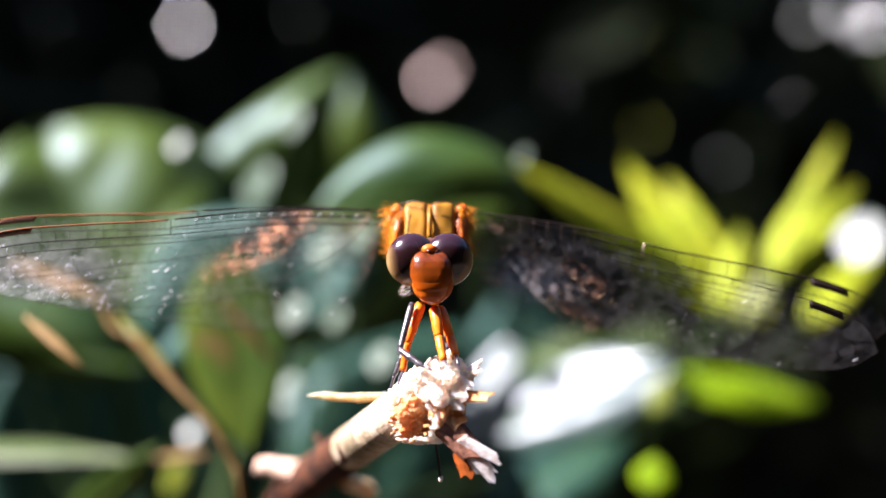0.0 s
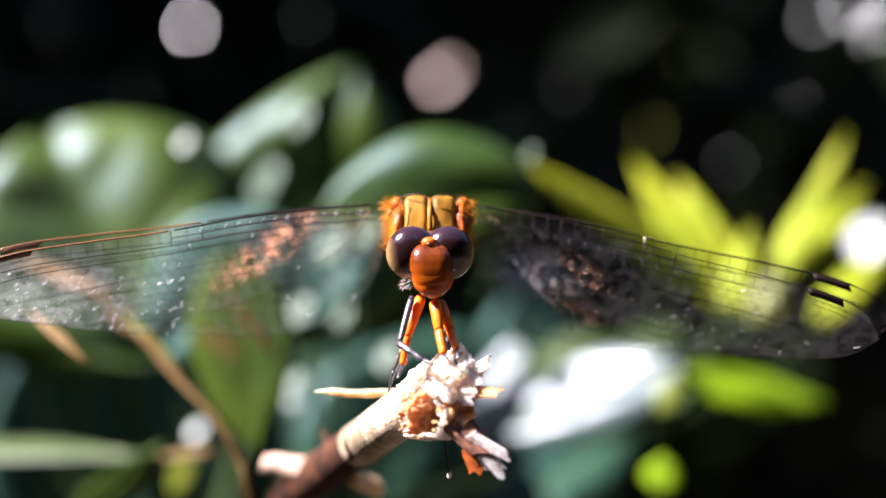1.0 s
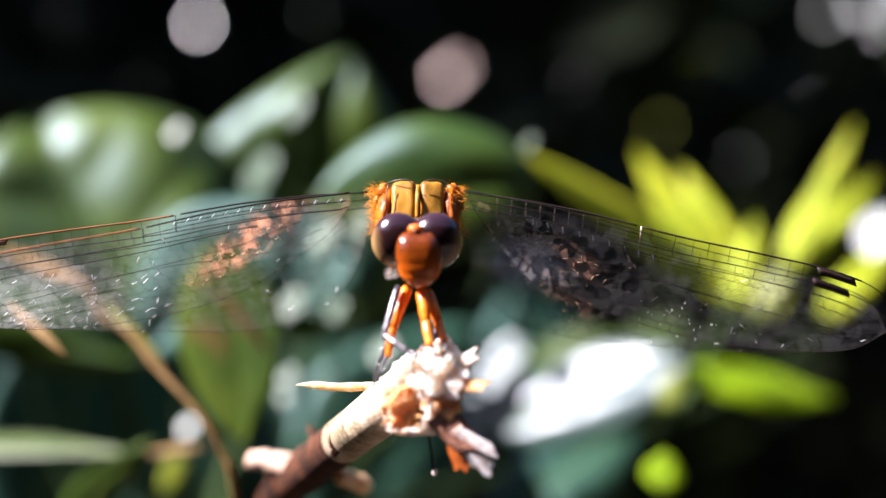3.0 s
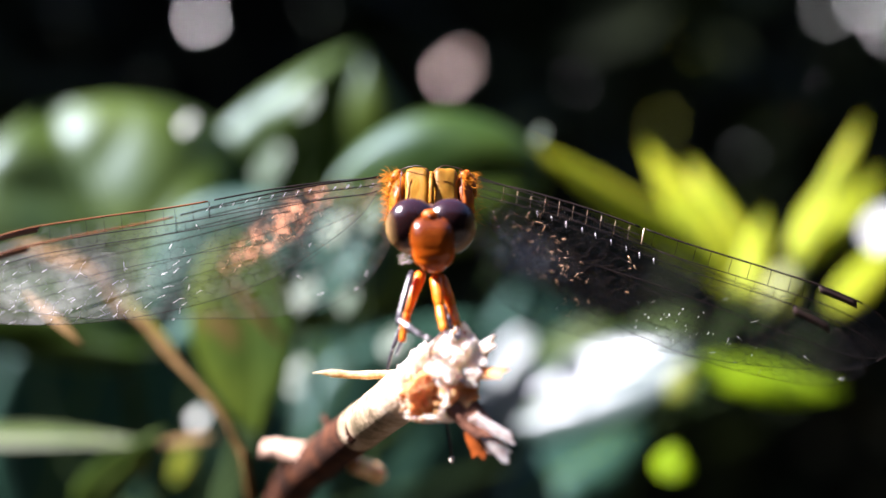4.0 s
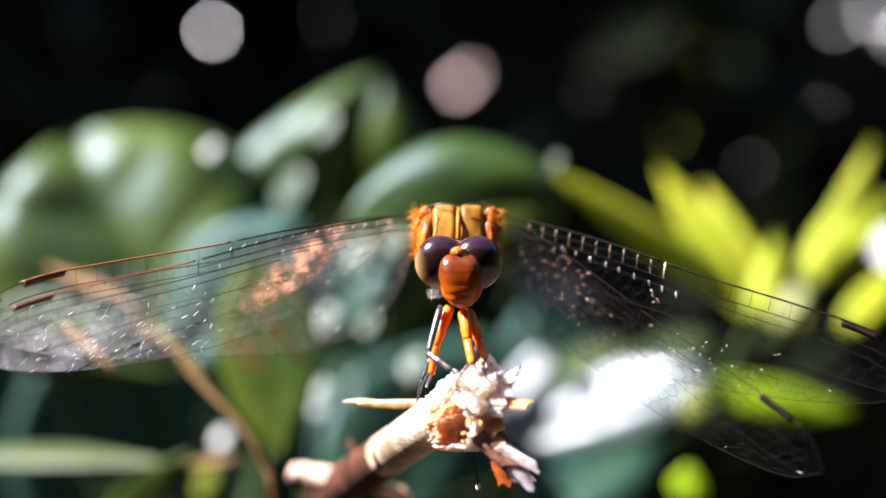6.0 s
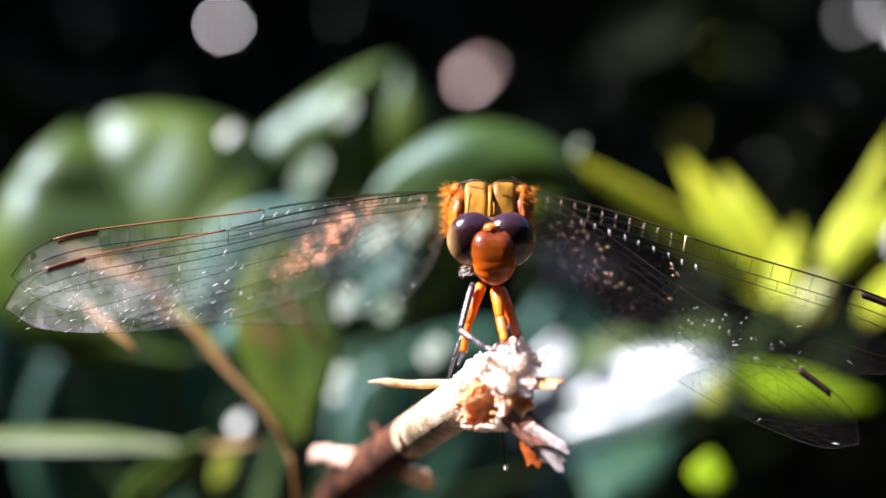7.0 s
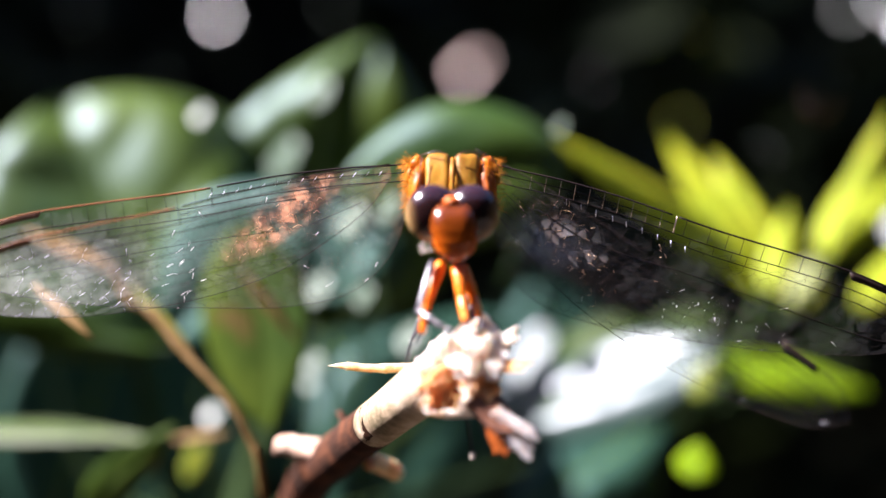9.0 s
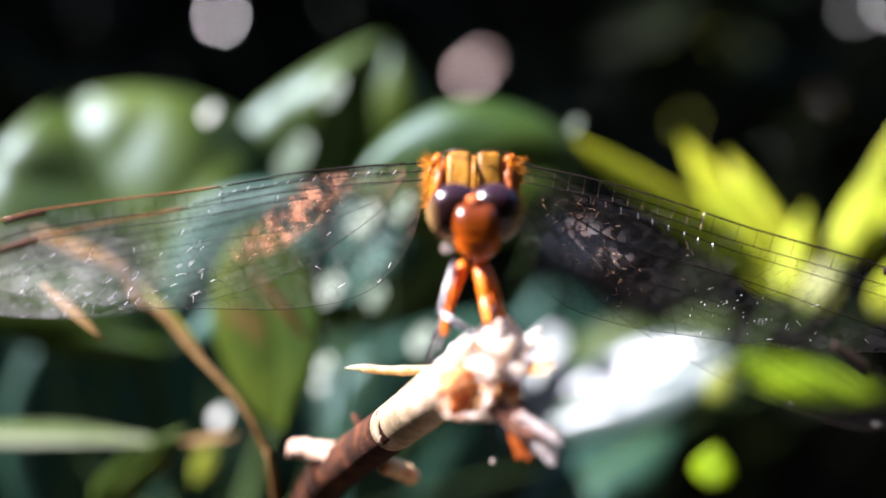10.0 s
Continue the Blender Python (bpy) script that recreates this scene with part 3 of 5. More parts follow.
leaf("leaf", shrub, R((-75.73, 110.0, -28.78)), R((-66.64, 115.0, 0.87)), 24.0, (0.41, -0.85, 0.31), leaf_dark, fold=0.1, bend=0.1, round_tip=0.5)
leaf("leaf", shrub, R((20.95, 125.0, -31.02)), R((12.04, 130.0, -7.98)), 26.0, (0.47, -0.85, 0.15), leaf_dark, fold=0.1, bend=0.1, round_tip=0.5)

# ---- the sprigs of young yellow-green leaves ----
sprig = thing("young_sprig", (26.11, 70.0, -75.52), "yellow-green sprig of narrow young leaves lit from behind", "sprig")
so = sprig.location / MM
stalk("stem", sprig, [R((40, 110, -428)), R((34, 90, -250)), R((26.11, 70.0, -75.52))], (2.8, 1.6), stem_green)
stalk("stem", sprig, [R((26.11, 70.0, -75.52)), R((22.69, 74.0, -33.15)), R((29.82, 74.0, -21.48)), R((33.53, 70.0, -12.43)), R((34.98, 66.0, -6.61))], (1.1, 0.4), stem_dark)
stalk("stem", sprig, [R((33.53, 70.0, -12.43)), R((38.94, 68.0, -9.09)), R((43.29, 70.0, -3.88))], (0.5, 0.4), stem_dark)
for a, b, w, n, mat in (
    ((34.15, 64.0, -5.52), (9.06, 56.0, 11.45), 4.8, (-0.4, -0.68, 0.6), leaf_yellow),
    ((35.47, 68.0, -7.39), (24.46, 72.0, 12.09), 5.2, (-0.3, -0.75, 0.58), leaf_yellow),
    ((36.98, 68.0, -5.63), (30.85, 76.0, 10.40), 4.6, (-0.1, -0.8, 0.55), leaf_yellow),
    ((35.33, 66.0, -7.98), (38.82, 70.0, 3.48), 3.2, (-0.15, -0.85, 0.48), leaf_yellow),
    ((42.59, 70.0, -4.24), (50.93, 70.0, 15.21), 2.9, (-0.15, -0.85, 0.48), leaf_yellow),
    ((42.24, 70.0, -3.89), (46.75, 74.0, 6.54), 3.0, (-0.15, -0.85, 0.48), leaf_yellow),
    ((44.34, 70.0, -3.17), (54.77, 74.0, 9.13), 2.8, (-0.15, -0.85, 0.48), leaf_yellow),
    ((49.97, 80.0, -9.69), (61.45, 84.0, 0.71), 4.0, (-0.15, -0.85, 0.48), leaf_yellow),
    ((29.85, 68.0, -15.93), (50.31, 74.0, -18.51), 8.4, (-0.45, -0.55, 0.70), leaf_green),
    ((22.94, 46.0, -25.63), (23.62, 46.0, -21.70), 4.0, (-0.15, -0.85, 0.4), leaf_green),
    ((25.61, 60.0, -18.98), (27.81, 60.0, -14.34), 2.6, (-0.1, -0.85, 0.5), leaf_olive),
    ((41.98, 80.0, -9.76), (45.06, 80.0, -2.60), 4.6, (-0.4, -0.7, 0.6), leaf_olive),
):
    leaf("leaf", sprig, R(a), R(b), w, n, mat, fold=0.12, bend=0.12, round_tip=0.3, wave=0.03)

# ---- the dead stalk with curled brown leaf ----
dead = thing("dead_stalk", (-15.61, 24.0, -35.42), "thin dry brown stalk with a curled dead leaf", "stalk")
so = dead.location / MM
stalk("stem", dead, [R((-30, 60, -428)), R((-20, 40, -200)), R((-15.61, 24.0, -35.42))], (1.0, 0.46), leaf_dead)
stalk("stem", dead, [R((-15.61, 24.0, -35.42)), R((-16.46, 20.0, -20.92)), R((-17.36, 20.0, -17.59)), R((-19.00, 20.5, -14.90)), R((-21.39, 21.5, -12.54)), R((-24.03, 23.0, -10.27)), R((-26.39, 24.5, -7.93)), R((-29.10, 26.0, -6.54)), R((-30.62, 27.0, -3.79))], (0.30, 0.34), leaf_dead, sides=8, rough=0.7)
leaf("leaf", dead, R((-22.58, 22.5, -11.20)), R((-28.96, 26.0, -4.76)), 1.2, (0.3, -0.8, 0.5), leaf_olive, rib=leaf_dead, fold=0.3, bend=0.1, round_tip=0.4)
leaf("leaf", dead, R((-30.20, 27.0, -4.29)), R((-42.58, 38.0, 0.34)), 1.9, (0.6, -0.75, 0.2), leaf_dead, rib=leaf_dead, fold=0.25, bend=0.12, round_tip=0.6, label="bleached papery dead leaf")
leaf("leaf", dead, R((-34.23, 18.0, -5.23)), R((-28.99, 15.0, -8.61)), 0.85, (-0.2, -0.7, 0.65), leaf_orange, rib=leaf_orange, fold=0.3, bend=0.25, round_tip=0.75, label="curled orange-brown dead leaf")
stalk("leaf_stem", dead, [R((-30.38, 26.5, -4.03)), R((-32.80, 21.0, -3.41)), R((-34.23, 18.0, -5.23))], (0.14, 0.12), stem_dark, sides=5, rough=0.2)

# ---- the broken twig on which the insect sits ----
twig = thing("broken_twig", (-16.77, 32.0, -31.09), "broken twig with pale lichen bark and a splintered end", "twig")
so = twig.location / MM
AX = [R(p) for p in ((-16.77, 32.0, -31.09), (-12.87, 22.0, -21.54), (-9.08, 13.0, -17.24), (-5.39, 4.0, -13.48), (-2.54, -2.4, -10.72), (-1.39, -3.7, -9.81))]


stalk("lower_stem", twig, [R((-6, 75, -428)), R((-12, 55, -200)), R((-15.5, 38, -70)), AX[0]], (3.4, 1.9), bark_brown, "brown stem that rises from the ground")


def bark(name, line, r0, r1, mat, label, seed, sides=28, dent=0.012):
    bm = bmesh.new()
    pts = curve(line, 10)
    n = len(pts)
    tube(bm, pts, [r0 + (r1 - r0) * i / (n - 1) for i in range(n)], sides)
    for v in bm.verts:
        q = v.co * 0.8 + Vector((seed, 0, 0))
        v.co += Vector((noise.noise(q), noise.noise(q + Vector((9, 0, 0))), noise.noise(q + Vector((0, 9, 0))))) * dent * 2
        q = v.co * 3.1
        v.co += Vector((noise.noise(q), noise.noise(q + Vector((9, 0, 0))), noise.noise(q + Vector((0, 9, 0))))) * dent * 0.6
    return part(name, bm, mat, twig, label)


bark("lower_bark", AX[:4], 1.85, 1.6, bark_brown, "reddish brown bark", 3.0)
bark("upper_bark", [AX[2] * 0.2 + AX[3] * 0.8, AX[3] * 0.6 + AX[4] * 0.4, AX[3] * 0.3 + AX[4] * 0.7, AX[4]], 1.62, 1.66, bark_pale, "pale bark with green lichen", 8.0, dent=0.006)
stalk("side_stub", twig, [R((-10.41, 15.0, -17.83)), R((-12.49, 17.0, -17.82)), R((-14.73, 18.0, -17.71))], (0.95, 0.7), wood_stub, "pale broken side stub", rough=0.8)
stalk("side_stub", twig, [R((-7.07, 13.0, -18.00)), R((-6.10, 14.0, -18.64)), R((-5.25, 15.0, -19.29))], (0.75, 0.7), wood_straw, "pale broken side stub", rough=0.8)
stalk("spike", twig, [R((-8.10, 12.0, -16.62)), R((-8.86, 13.0, -15.45)), R((-9.54, 14.0, -14.57))], (0.55, 0.22), bark_brown, rough=0.3)

# the splintered end: crumbly pale pith on top, a brown torn hollow below it


def crumb(name, centre, radii, mat, label, rough, seed, seg=64, rings=44, stretch=(1.0, 1.0, 1.0)):
    """A lump of torn, crumbling wood; stretch below 1 draws its relief out into fibres."""
    bm = bmesh.new()
    c = Vector(centre)
    blob(bm, c, radii, seg, rings, Euler((0.3, 0.4, seed)).to_matrix(), 0.35, 1.6)
    for v in bm.verts:
        d = (v.co - c).normalized()
        q = Vector([a * k for a, k in zip(v.co, stretch)]) + Vector((seed, 0, 0))
        v.co += d * rough * (1.3 * noise.noise(q * 0.9) + 0.8 * abs(noise.noise(q * 2.1)) + 0.55 * noise.noise(q * 4.3) + 0.35 * noise.noise(q * 9.0))
    return part(name, bm, mat, twig, label, smooth=False)


crumb("pith", R((0.74, -3.6, -8.40)), (1.62, 1.4, 1.65), wood_fresh, "crumbly pale pith", 0.40, 2.0)
crumb("torn_wood", R((-1.45, -2.9, -9.20)), (1.45, 1.5, 1.25), wood_fresh, "splintered pale wood", 0.42, 5.0)
crumb("torn_wood", R((0.55, -4.2, -10.2)), (1.3, 1.0, 0.95), wood_brown, "orange-brown torn wood", 0.35, 9.0, stretch=(1.0, 1.0, 0.5))
# ragged shell of pale wood round a hollow of brown fibres, open to the front
hc = R((-1.45, -4.5, -10.45))
turn = Euler((-0.22, 0.0, -0.5)).to_matrix()


def shell(name, profile, mat, label, jag, seed):
    """Rings of (radius, depth) round the axis of the hollow, torn unevenly."""
    bm, rings, count = bmesh.new(), [], 64
    for r_, dpt in profile:
        row = []
        for k in range(count):
            a = k * math.tau / count
            ca, sa = math.cos(a), math.sin(a)
            big = 0.40 * noise.noise(Vector((ca * 1.6, sa * 1.6, seed))) + 0.18 * noise.noise(Vector((ca * 5, sa * 5, seed + dpt * 0.4)))
            tear = jag * (0.6 * noise.noise(Vector((ca * 4, sa * 4, seed + 3))) + 0.5 * noise.noise(Vector((ca * 13, sa * 13, seed)))) * (1.0 if dpt < 0.2 else 0.3)
            q = Vector((ca * (r_ + big * min(1.0, r_)) * 1.05, dpt + tear - 0.25 * sa, sa * (r_ + big * min(1.0, r_)) * (1.12 if sa < 0 else 0.9)))
            row.append(bm.verts.new(hc + turn @ q))
        rings.append(row)
    for p_, q_ in zip(rings, rings[1:] + rings[:1]):
        for k in range(count):
            bm.faces.new((p_[k], p_[(k + 1) % count], q_[(k + 1) % count], q_[k]))
    return part(name, bm, mat, twig, label, smooth=False)


shell("ragged_rim", ((1.55, -0.12), (1.68, 0.2), (1.75, 0.9), (1.7, 1.9), (1.5, 2.1), (1.45, 0.9), (1.45, 0.3), (1.47, -0.1)), wood_fresh, "ragged pale rim of torn wood", 1.2, 4.0)
crumb("hollow", hc + turn @ Vector((0.05, 0.75, 0.05)), (1.5, 1.0, 1.5), wood_brown, "orange-brown fibres of the torn hollow", 0.38, 13.0, stretch=(0.55, 0.4, 1.2))


def chip(a, b, w, thick, mat, seed, name="splinter", label="", ragged=0.35):
    """A torn slab of wood from a to b, with fibres of uneven length at its free end."""
    a, b = Vector(a), Vector(b)
    r = random.Random(seed)
    x = (b - a).normalized()
    up = Vector((r.uniform(-0.7, 0.3), -0.7, r.uniform(0.0, 1.0)))
    y = x.cross(up).normalized()
    z = y.cross(x)
    bm = bmesh.new()
    L, nf, nl = (b - a).length, 4, 4
    curl = r.uniform(-0.25, 0.25) * ragged
    sheet = {}
    for side in (0, 1):
        for j in range(nf + 1):
            v = 2 * j / nf - 1
            end = L * (1 + ragged * r.uniform(-0.45, 0.2) - 0.25 * ragged * v * v) if side == 0 else sheet["end", j]
            sheet["end", j] = end
            for i in range(nl + 1):
                u = i / nl
                k = (1 - 0.35 * ragged * u) * (1 + 0.12 * ragged * r.uniform(-1, 1))
                h = (0.5 - side) * thick * (1 - 0.6 * u) + curl * L * u * u + 0.25 * thick * r.uniform(-1, 1) * ragged - 0.2 * w * v * v * ragged
                sheet[side, i, j] = bm.verts.new(a + x * (end * u) + y * (v * w * 0.5 * k) + z * h)
    for i in range(nl):
        for j in range(nf):
            for side in (0, 1):
                q = [sheet[side, i, j], sheet[side, i + 1, j], sheet[side, i + 1, j + 1], sheet[side, i, j + 1]]
                bm.faces.new(q if side else q[::-1])
    for i in range(nl):
        for j in (0, nf):
            bm.faces.new((sheet[0, i, j], sheet[0, i + 1, j], sheet[1, i + 1, j], sheet[1, i, j]))
    for j in range(nf):
        for i in (0, nl):
            bm.faces.new((sheet[0, i, j], sheet[0, i, j + 1], sheet[1, i, j + 1], sheet[1, i, j]))
    return part(name, bm, mat, twig, label, smooth=False)


stalk("splinter", twig, [R((-2.6, 0.6, -9.80)), R((-4.2, 1.2, -9.92)), R((-6.2, 1.6, -9.98)), R((-7.8, 1.9, -9.90))], (0.32, 0.28), wood_straw, "long straw-coloured sliver", sides=7, rough=0.25)
stalk("splinter", twig, [R((-7.7, 1.9, -9.90)), R((-8.4, 2.0, -9.88)), R((-9.0, 2.0, -9.90))], (0.27, 0.03), wood_straw, sides=6, rough=0.2)
chip(R((1.73, -4.5, -9.09)), R((3.85, -6.2, -9.11)), 0.9, 0.35, wood_brown, 5, label="pointed brown chip")
chip(R((0.64, -4.5, -10.81)), R((2.97, -5.8, -12.97)), 1.9, 0.7, bark_torn, 6, label="brown torn strip of bark")
chip(R((1.90, -5.4, -11.95)), R((4.49, -6.2, -13.19)), 0.75, 0.35, flake_grey, 7, label="curled papery husk")
chip(R((1.90, -5.4, -12.13)), R((4.03, -6.2, -14.27)), 0.95, 0.4, flake_grey, 8, label="curled papery husk")
chip(R((1.72, -5.4, -11.77)), R((3.15, -5.8, -13.87)), 1.0, 0.45, flake_grey, 9, label="curled papery husk")
chip(R((1.75, -5.2, -12.7)), R((2.25, -5.3, -14.5)), 1.25, 0.35, amber_flake, 21, "orange_flake", "curled orange flake under the husk", 0.5)
rg = random.Random(11)
# ragged fibres round the rim and on the pith
for k in range(18):
    a = k / 18 * math.tau
    q = hc + turn @ Vector((math.cos(a) * 1.5, -0.2 + rg.uniform(-0.2, 0.2), math.sin(a) * 1.65))
    d = (turn @ Vector((math.cos(a) * rg.uniform(0.1, 0.9), -1.0, math.sin(a) * rg.uniform(0.1, 0.9)))).normalized()
    chip(q - d * 0.5, q + d * rg.uniform(0.0, 0.22), rg.uniform(0.2, 0.5), 0.1, wood_fresh if math.sin(a) > 0.3 or k % 3 == 0 else wood_brown, 60 + k, ragged=0.9)
for k in range(30):
    az, el = rg.uniform(0, math.tau), rg.uniform(0.0, 1.45)
    d = Vector((math.cos(az) * math.cos(el), math.sin(az) * math.cos(el), math.sin(el)))
    a = R((0.64, -3.6, -8.45)) + Vector((d.x * 1.75, d.y * 1.5, d.z * 1.75))
    d = (d * rg.uniform(0.05, 0.5) + d.cross(Vector((rg.uniform(-1, 1), rg.uniform(-1, 1), rg.uniform(-1, 1)))).normalized()).normalized()
    chip(a - d * rg.uniform(0.4, 0.7), a + d * rg.uniform(0.15, 0.4), rg.uniform(0.3, 0.75), rg.uniform(0.08, 0.2), wood_fresh if k % 8 else wood_brown, 130 + k, ragged=0.7)
chip(R((0.27, -4.6, -7.87)), R((2.45, -5.2, -8.90)), 1.7, 0.4, wood_fresh, 401, ragged=0.5)
chip(R((0.09, -4.8, -9.49)), R((2.15, -5.4, -9.53)), 1.0, 0.4, wood_fresh, 402, ragged=0.4)
chip(R((-0.10, -4.4, -10.09)), R((1.94, -5.0, -10.99)), 1.5, 0.5, wood_brown, 403, ragged=0.5)
chip(R((1.75, -4.0, -7.93)), R((3.07, -4.2, -6.69)), 0.9, 0.4, wood_fresh, 404, ragged=0.8)
chip(R((1.56, -4.0, -8.30)), R((3.07, -4.2, -7.54)), 0.8, 0.4, wood_fresh, 405, ragged=0.8)
bm = bmesh.new()
tube(bm, curve([R((-0.02, -4.1, -11.60)), R((0.24, -3.7, -12.95)), R((0.46, -3.4, -14.75))]), 0.10, 6)
part("fibre", bm, claw_black, twig, "thin black hanging fibre")
bm = bmesh.new()
blob(bm, R((0.46, -3.4, -14.75)), (0.16, 0.14, 0.26), 12, 8)
part("fibre_tip", bm, hair_white, twig, "pale end of the fibre")

# ---- the dragonfly ----
FLY_ROWS = [
    (0, -0.00030, -0.00300, -0.00717),
    (0.5, -0.00033, -0.00300, -0.00715),
    (1, -0.00086, -0.00300, -0.00708),
    (1.5, -0.00071, -0.00300, -0.00708),
    (2, -0.00075, -0.00300, -0.00708),
    (2.5, -0.00072, -0.00300, -0.00710),
    (2.7, -0.00072, -0.00300, -0.00710),
    (3.8, -0.00086, -0.00300, -0.00701),
    (4, -0.00097, -0.00300, -0.00693),
    (4.5, -0.00088, -0.00300, -0.00687),
    (5, -0.00096, -0.00300, -0.00701),
    (5.4, -0.00096, -0.00300, -0.00701),
    (5.5, -0.00092, -0.00300, -0.00707),
    (5.7, -0.00094, -0.00300, -0.00704),
    (6.8, -0.00065, -0.00300, -0.00691),
    (7, -0.00066, -0.00300, -0.00690),
    (7.5, -0.00065, -0.00300, -0.00691),
    (8, -0.00064, -0.00300, -0.00694),
    (8.5, -0.00080, -0.00300, -0.00690),
    (9, -0.00090, -0.00300, -0.00692),
    (9.5, -0.00074, -0.00300, -0.00698),
    (10, -0.00080, -0.00300, -0.00695),
]
fly = thing("dragonfly", (-0.75, -3.0, -7.0), "orange dragonfly with plum eyes and clear wings, perched on the twig", "dragonfly")
OF = Vector((-0.75, -3.0, -7.0))


def B(x, y, z):
    """A point of the insect: x to the side from its middle, y behind the face, z up."""
    return Vector((x - 0.75, y, z)) - OF


def soft(bm, amount=0.0, f=2.0):
    for v in bm.verts:
        v.co += v.normal * amount * noise.noise(v.co * f)
    return bm


# head, with the eyes and the plates of the face as pieces of it
bm = bmesh.new()
blob(bm, B(0, -1.9, -0.3), (1.9, 1.3, 1.7), 28, 20)
head = part("head", bm, joint_dark, fly, "rounded head")
for sx in (-1, 1):
    bm = bmesh.new()
    blob(bm, (0, 0, 0), (1.74, 1.40, 1.88), 48, 32, Euler((0.25, sx * 0.18, 0)).to_matrix(), 0, 1, lambda u: 1.0 - 0.06 * max(0, -u.z))
    lay = bm.verts.layers.float.new("cheek")
    for v in bm.verts:
        v[lay] = max(0.0, min(1.0, sx * v.co.x / 1.74 * 0.85 - v.co.z / 1.88 * 0.45 - 0.05))
    e = part("compound_eye", bm, eye_mat, head, "plum-coloured compound eye, olive below")
    e.location = B(sx * 1.17 + 0.04, -2.6, -0.15) * MM
FACE_Z = (0.5, 0.3, -0.1, -0.6, -1.1, -1.55, -2.0, -2.5, -2.85, -3.08)
FACE_W = (0.80, 1.12, 1.34, 1.44, 1.45, 1.38, 1.24, 1.00, 0.70, 0.28)
FACE_Y = (-4.05, -4.38, -4.68, -4.84, -4.90, -4.88, -4.82, -4.68, -4.48, -4.2)


def face_plate(name, z0, z1, swell, mat, label="", notch=0.0):
    """One plate of the face between two heights, bulging a little between its seams."""
    bm = bmesh.new()
    rings, n, sides = [], 14, 36
    for i in range(n + 1):
        f = i / n
        z = z0 + (z1 - z0) * f
        k = z_between(-z, FACE_W) - 0.015 * (1 - math.sin(math.pi * f) ** 0.35)
        front = z_between(-z, FACE_Y) - swell * math.sin(math.pi * f) + 0.008 * (1 - math.sin(math.pi * f) ** 0.35)
        row = []
        for q in range(sides):
            a = q * math.tau / sides
            c, d = math.cos(a), math.sin(a)
            x = math.copysign(abs(c) ** 0.7, c) * max(0.05, k)
            y = -3.3 + (front + 3.3) * max(0.0, -d) ** 0.55 + 0.5 * max(0.0, d)
            y += notch * math.exp(-(x / 0.28) ** 2) * max(0.0, -d)
            row.append(bm.verts.new(B(x + 0.12 - 0.045 * z, y, z - 0.10 * (x / 1.4) ** 2 * (1 if z < -1.4 else 0) * -1)))
        rings.append(row)
    for r, t in zip(rings, rings[1:]):
        for q in range(sides):
            bm.faces.new((r[q], r[(q + 1) % sides], t[(q + 1) % sides], t[q]))
    if z0 > 0:
        bm.faces.new(rings[0])
    if z1 < -3:
        bm.faces.new(rings[-1][::-1])
    return part(name, bm, mat, head, label)


def z_between(down, values):
    ks = [-z for z in FACE_Z]
    for i in range(len(ks) - 1):
        if down <= ks[i + 1]:
            break
    t = min(1.0, max(0.0, (down - ks[i]) / (ks[i + 1] - ks[i])))
    return values[i] + (values[i + 1] - values[i]) * t


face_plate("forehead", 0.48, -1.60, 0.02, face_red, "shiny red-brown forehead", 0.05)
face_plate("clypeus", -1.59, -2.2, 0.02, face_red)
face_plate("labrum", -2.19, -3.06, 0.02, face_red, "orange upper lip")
for sx in (-1, 1):
    bm = bmesh.new()
    blob(bm, B(0.24 + sx * 0.86, -3.7, -2.0), (0.42, 0.7, 0.80), 24, 16, Euler((0, sx * 0.42, 0)).to_matrix(), 0.05, 2)
    part("mandible", bm, lip_orange, head)
bm = bmesh.new()
blob(bm, B(0.02, -3.95, 0.60), (0.52, 0.42, 0.36), 24, 16, None, 0.06, 2)
part("vertex", bm, lip_orange, head, "orange bump between the eyes")
bm = bmesh.new()
blob(bm, B(-0.02, -4.33, 0.5), (0.13, 0.1, 0.1), 14, 10)
part("ocellus", bm, joint_dark, head, "tiny black ocellus")
for sx in (-1, 1):
    bm = bmesh.new()
    tube(bm, curve([B(sx * 0.35, -4.2, 0.35), B(sx * 0.6, -4.75, 0.62), B(sx * 0.85, -5.1, 1.05)]), [0.03] * 4 + [0.015] * 9, 6)
    part("antenna", bm, joint_dark, head)

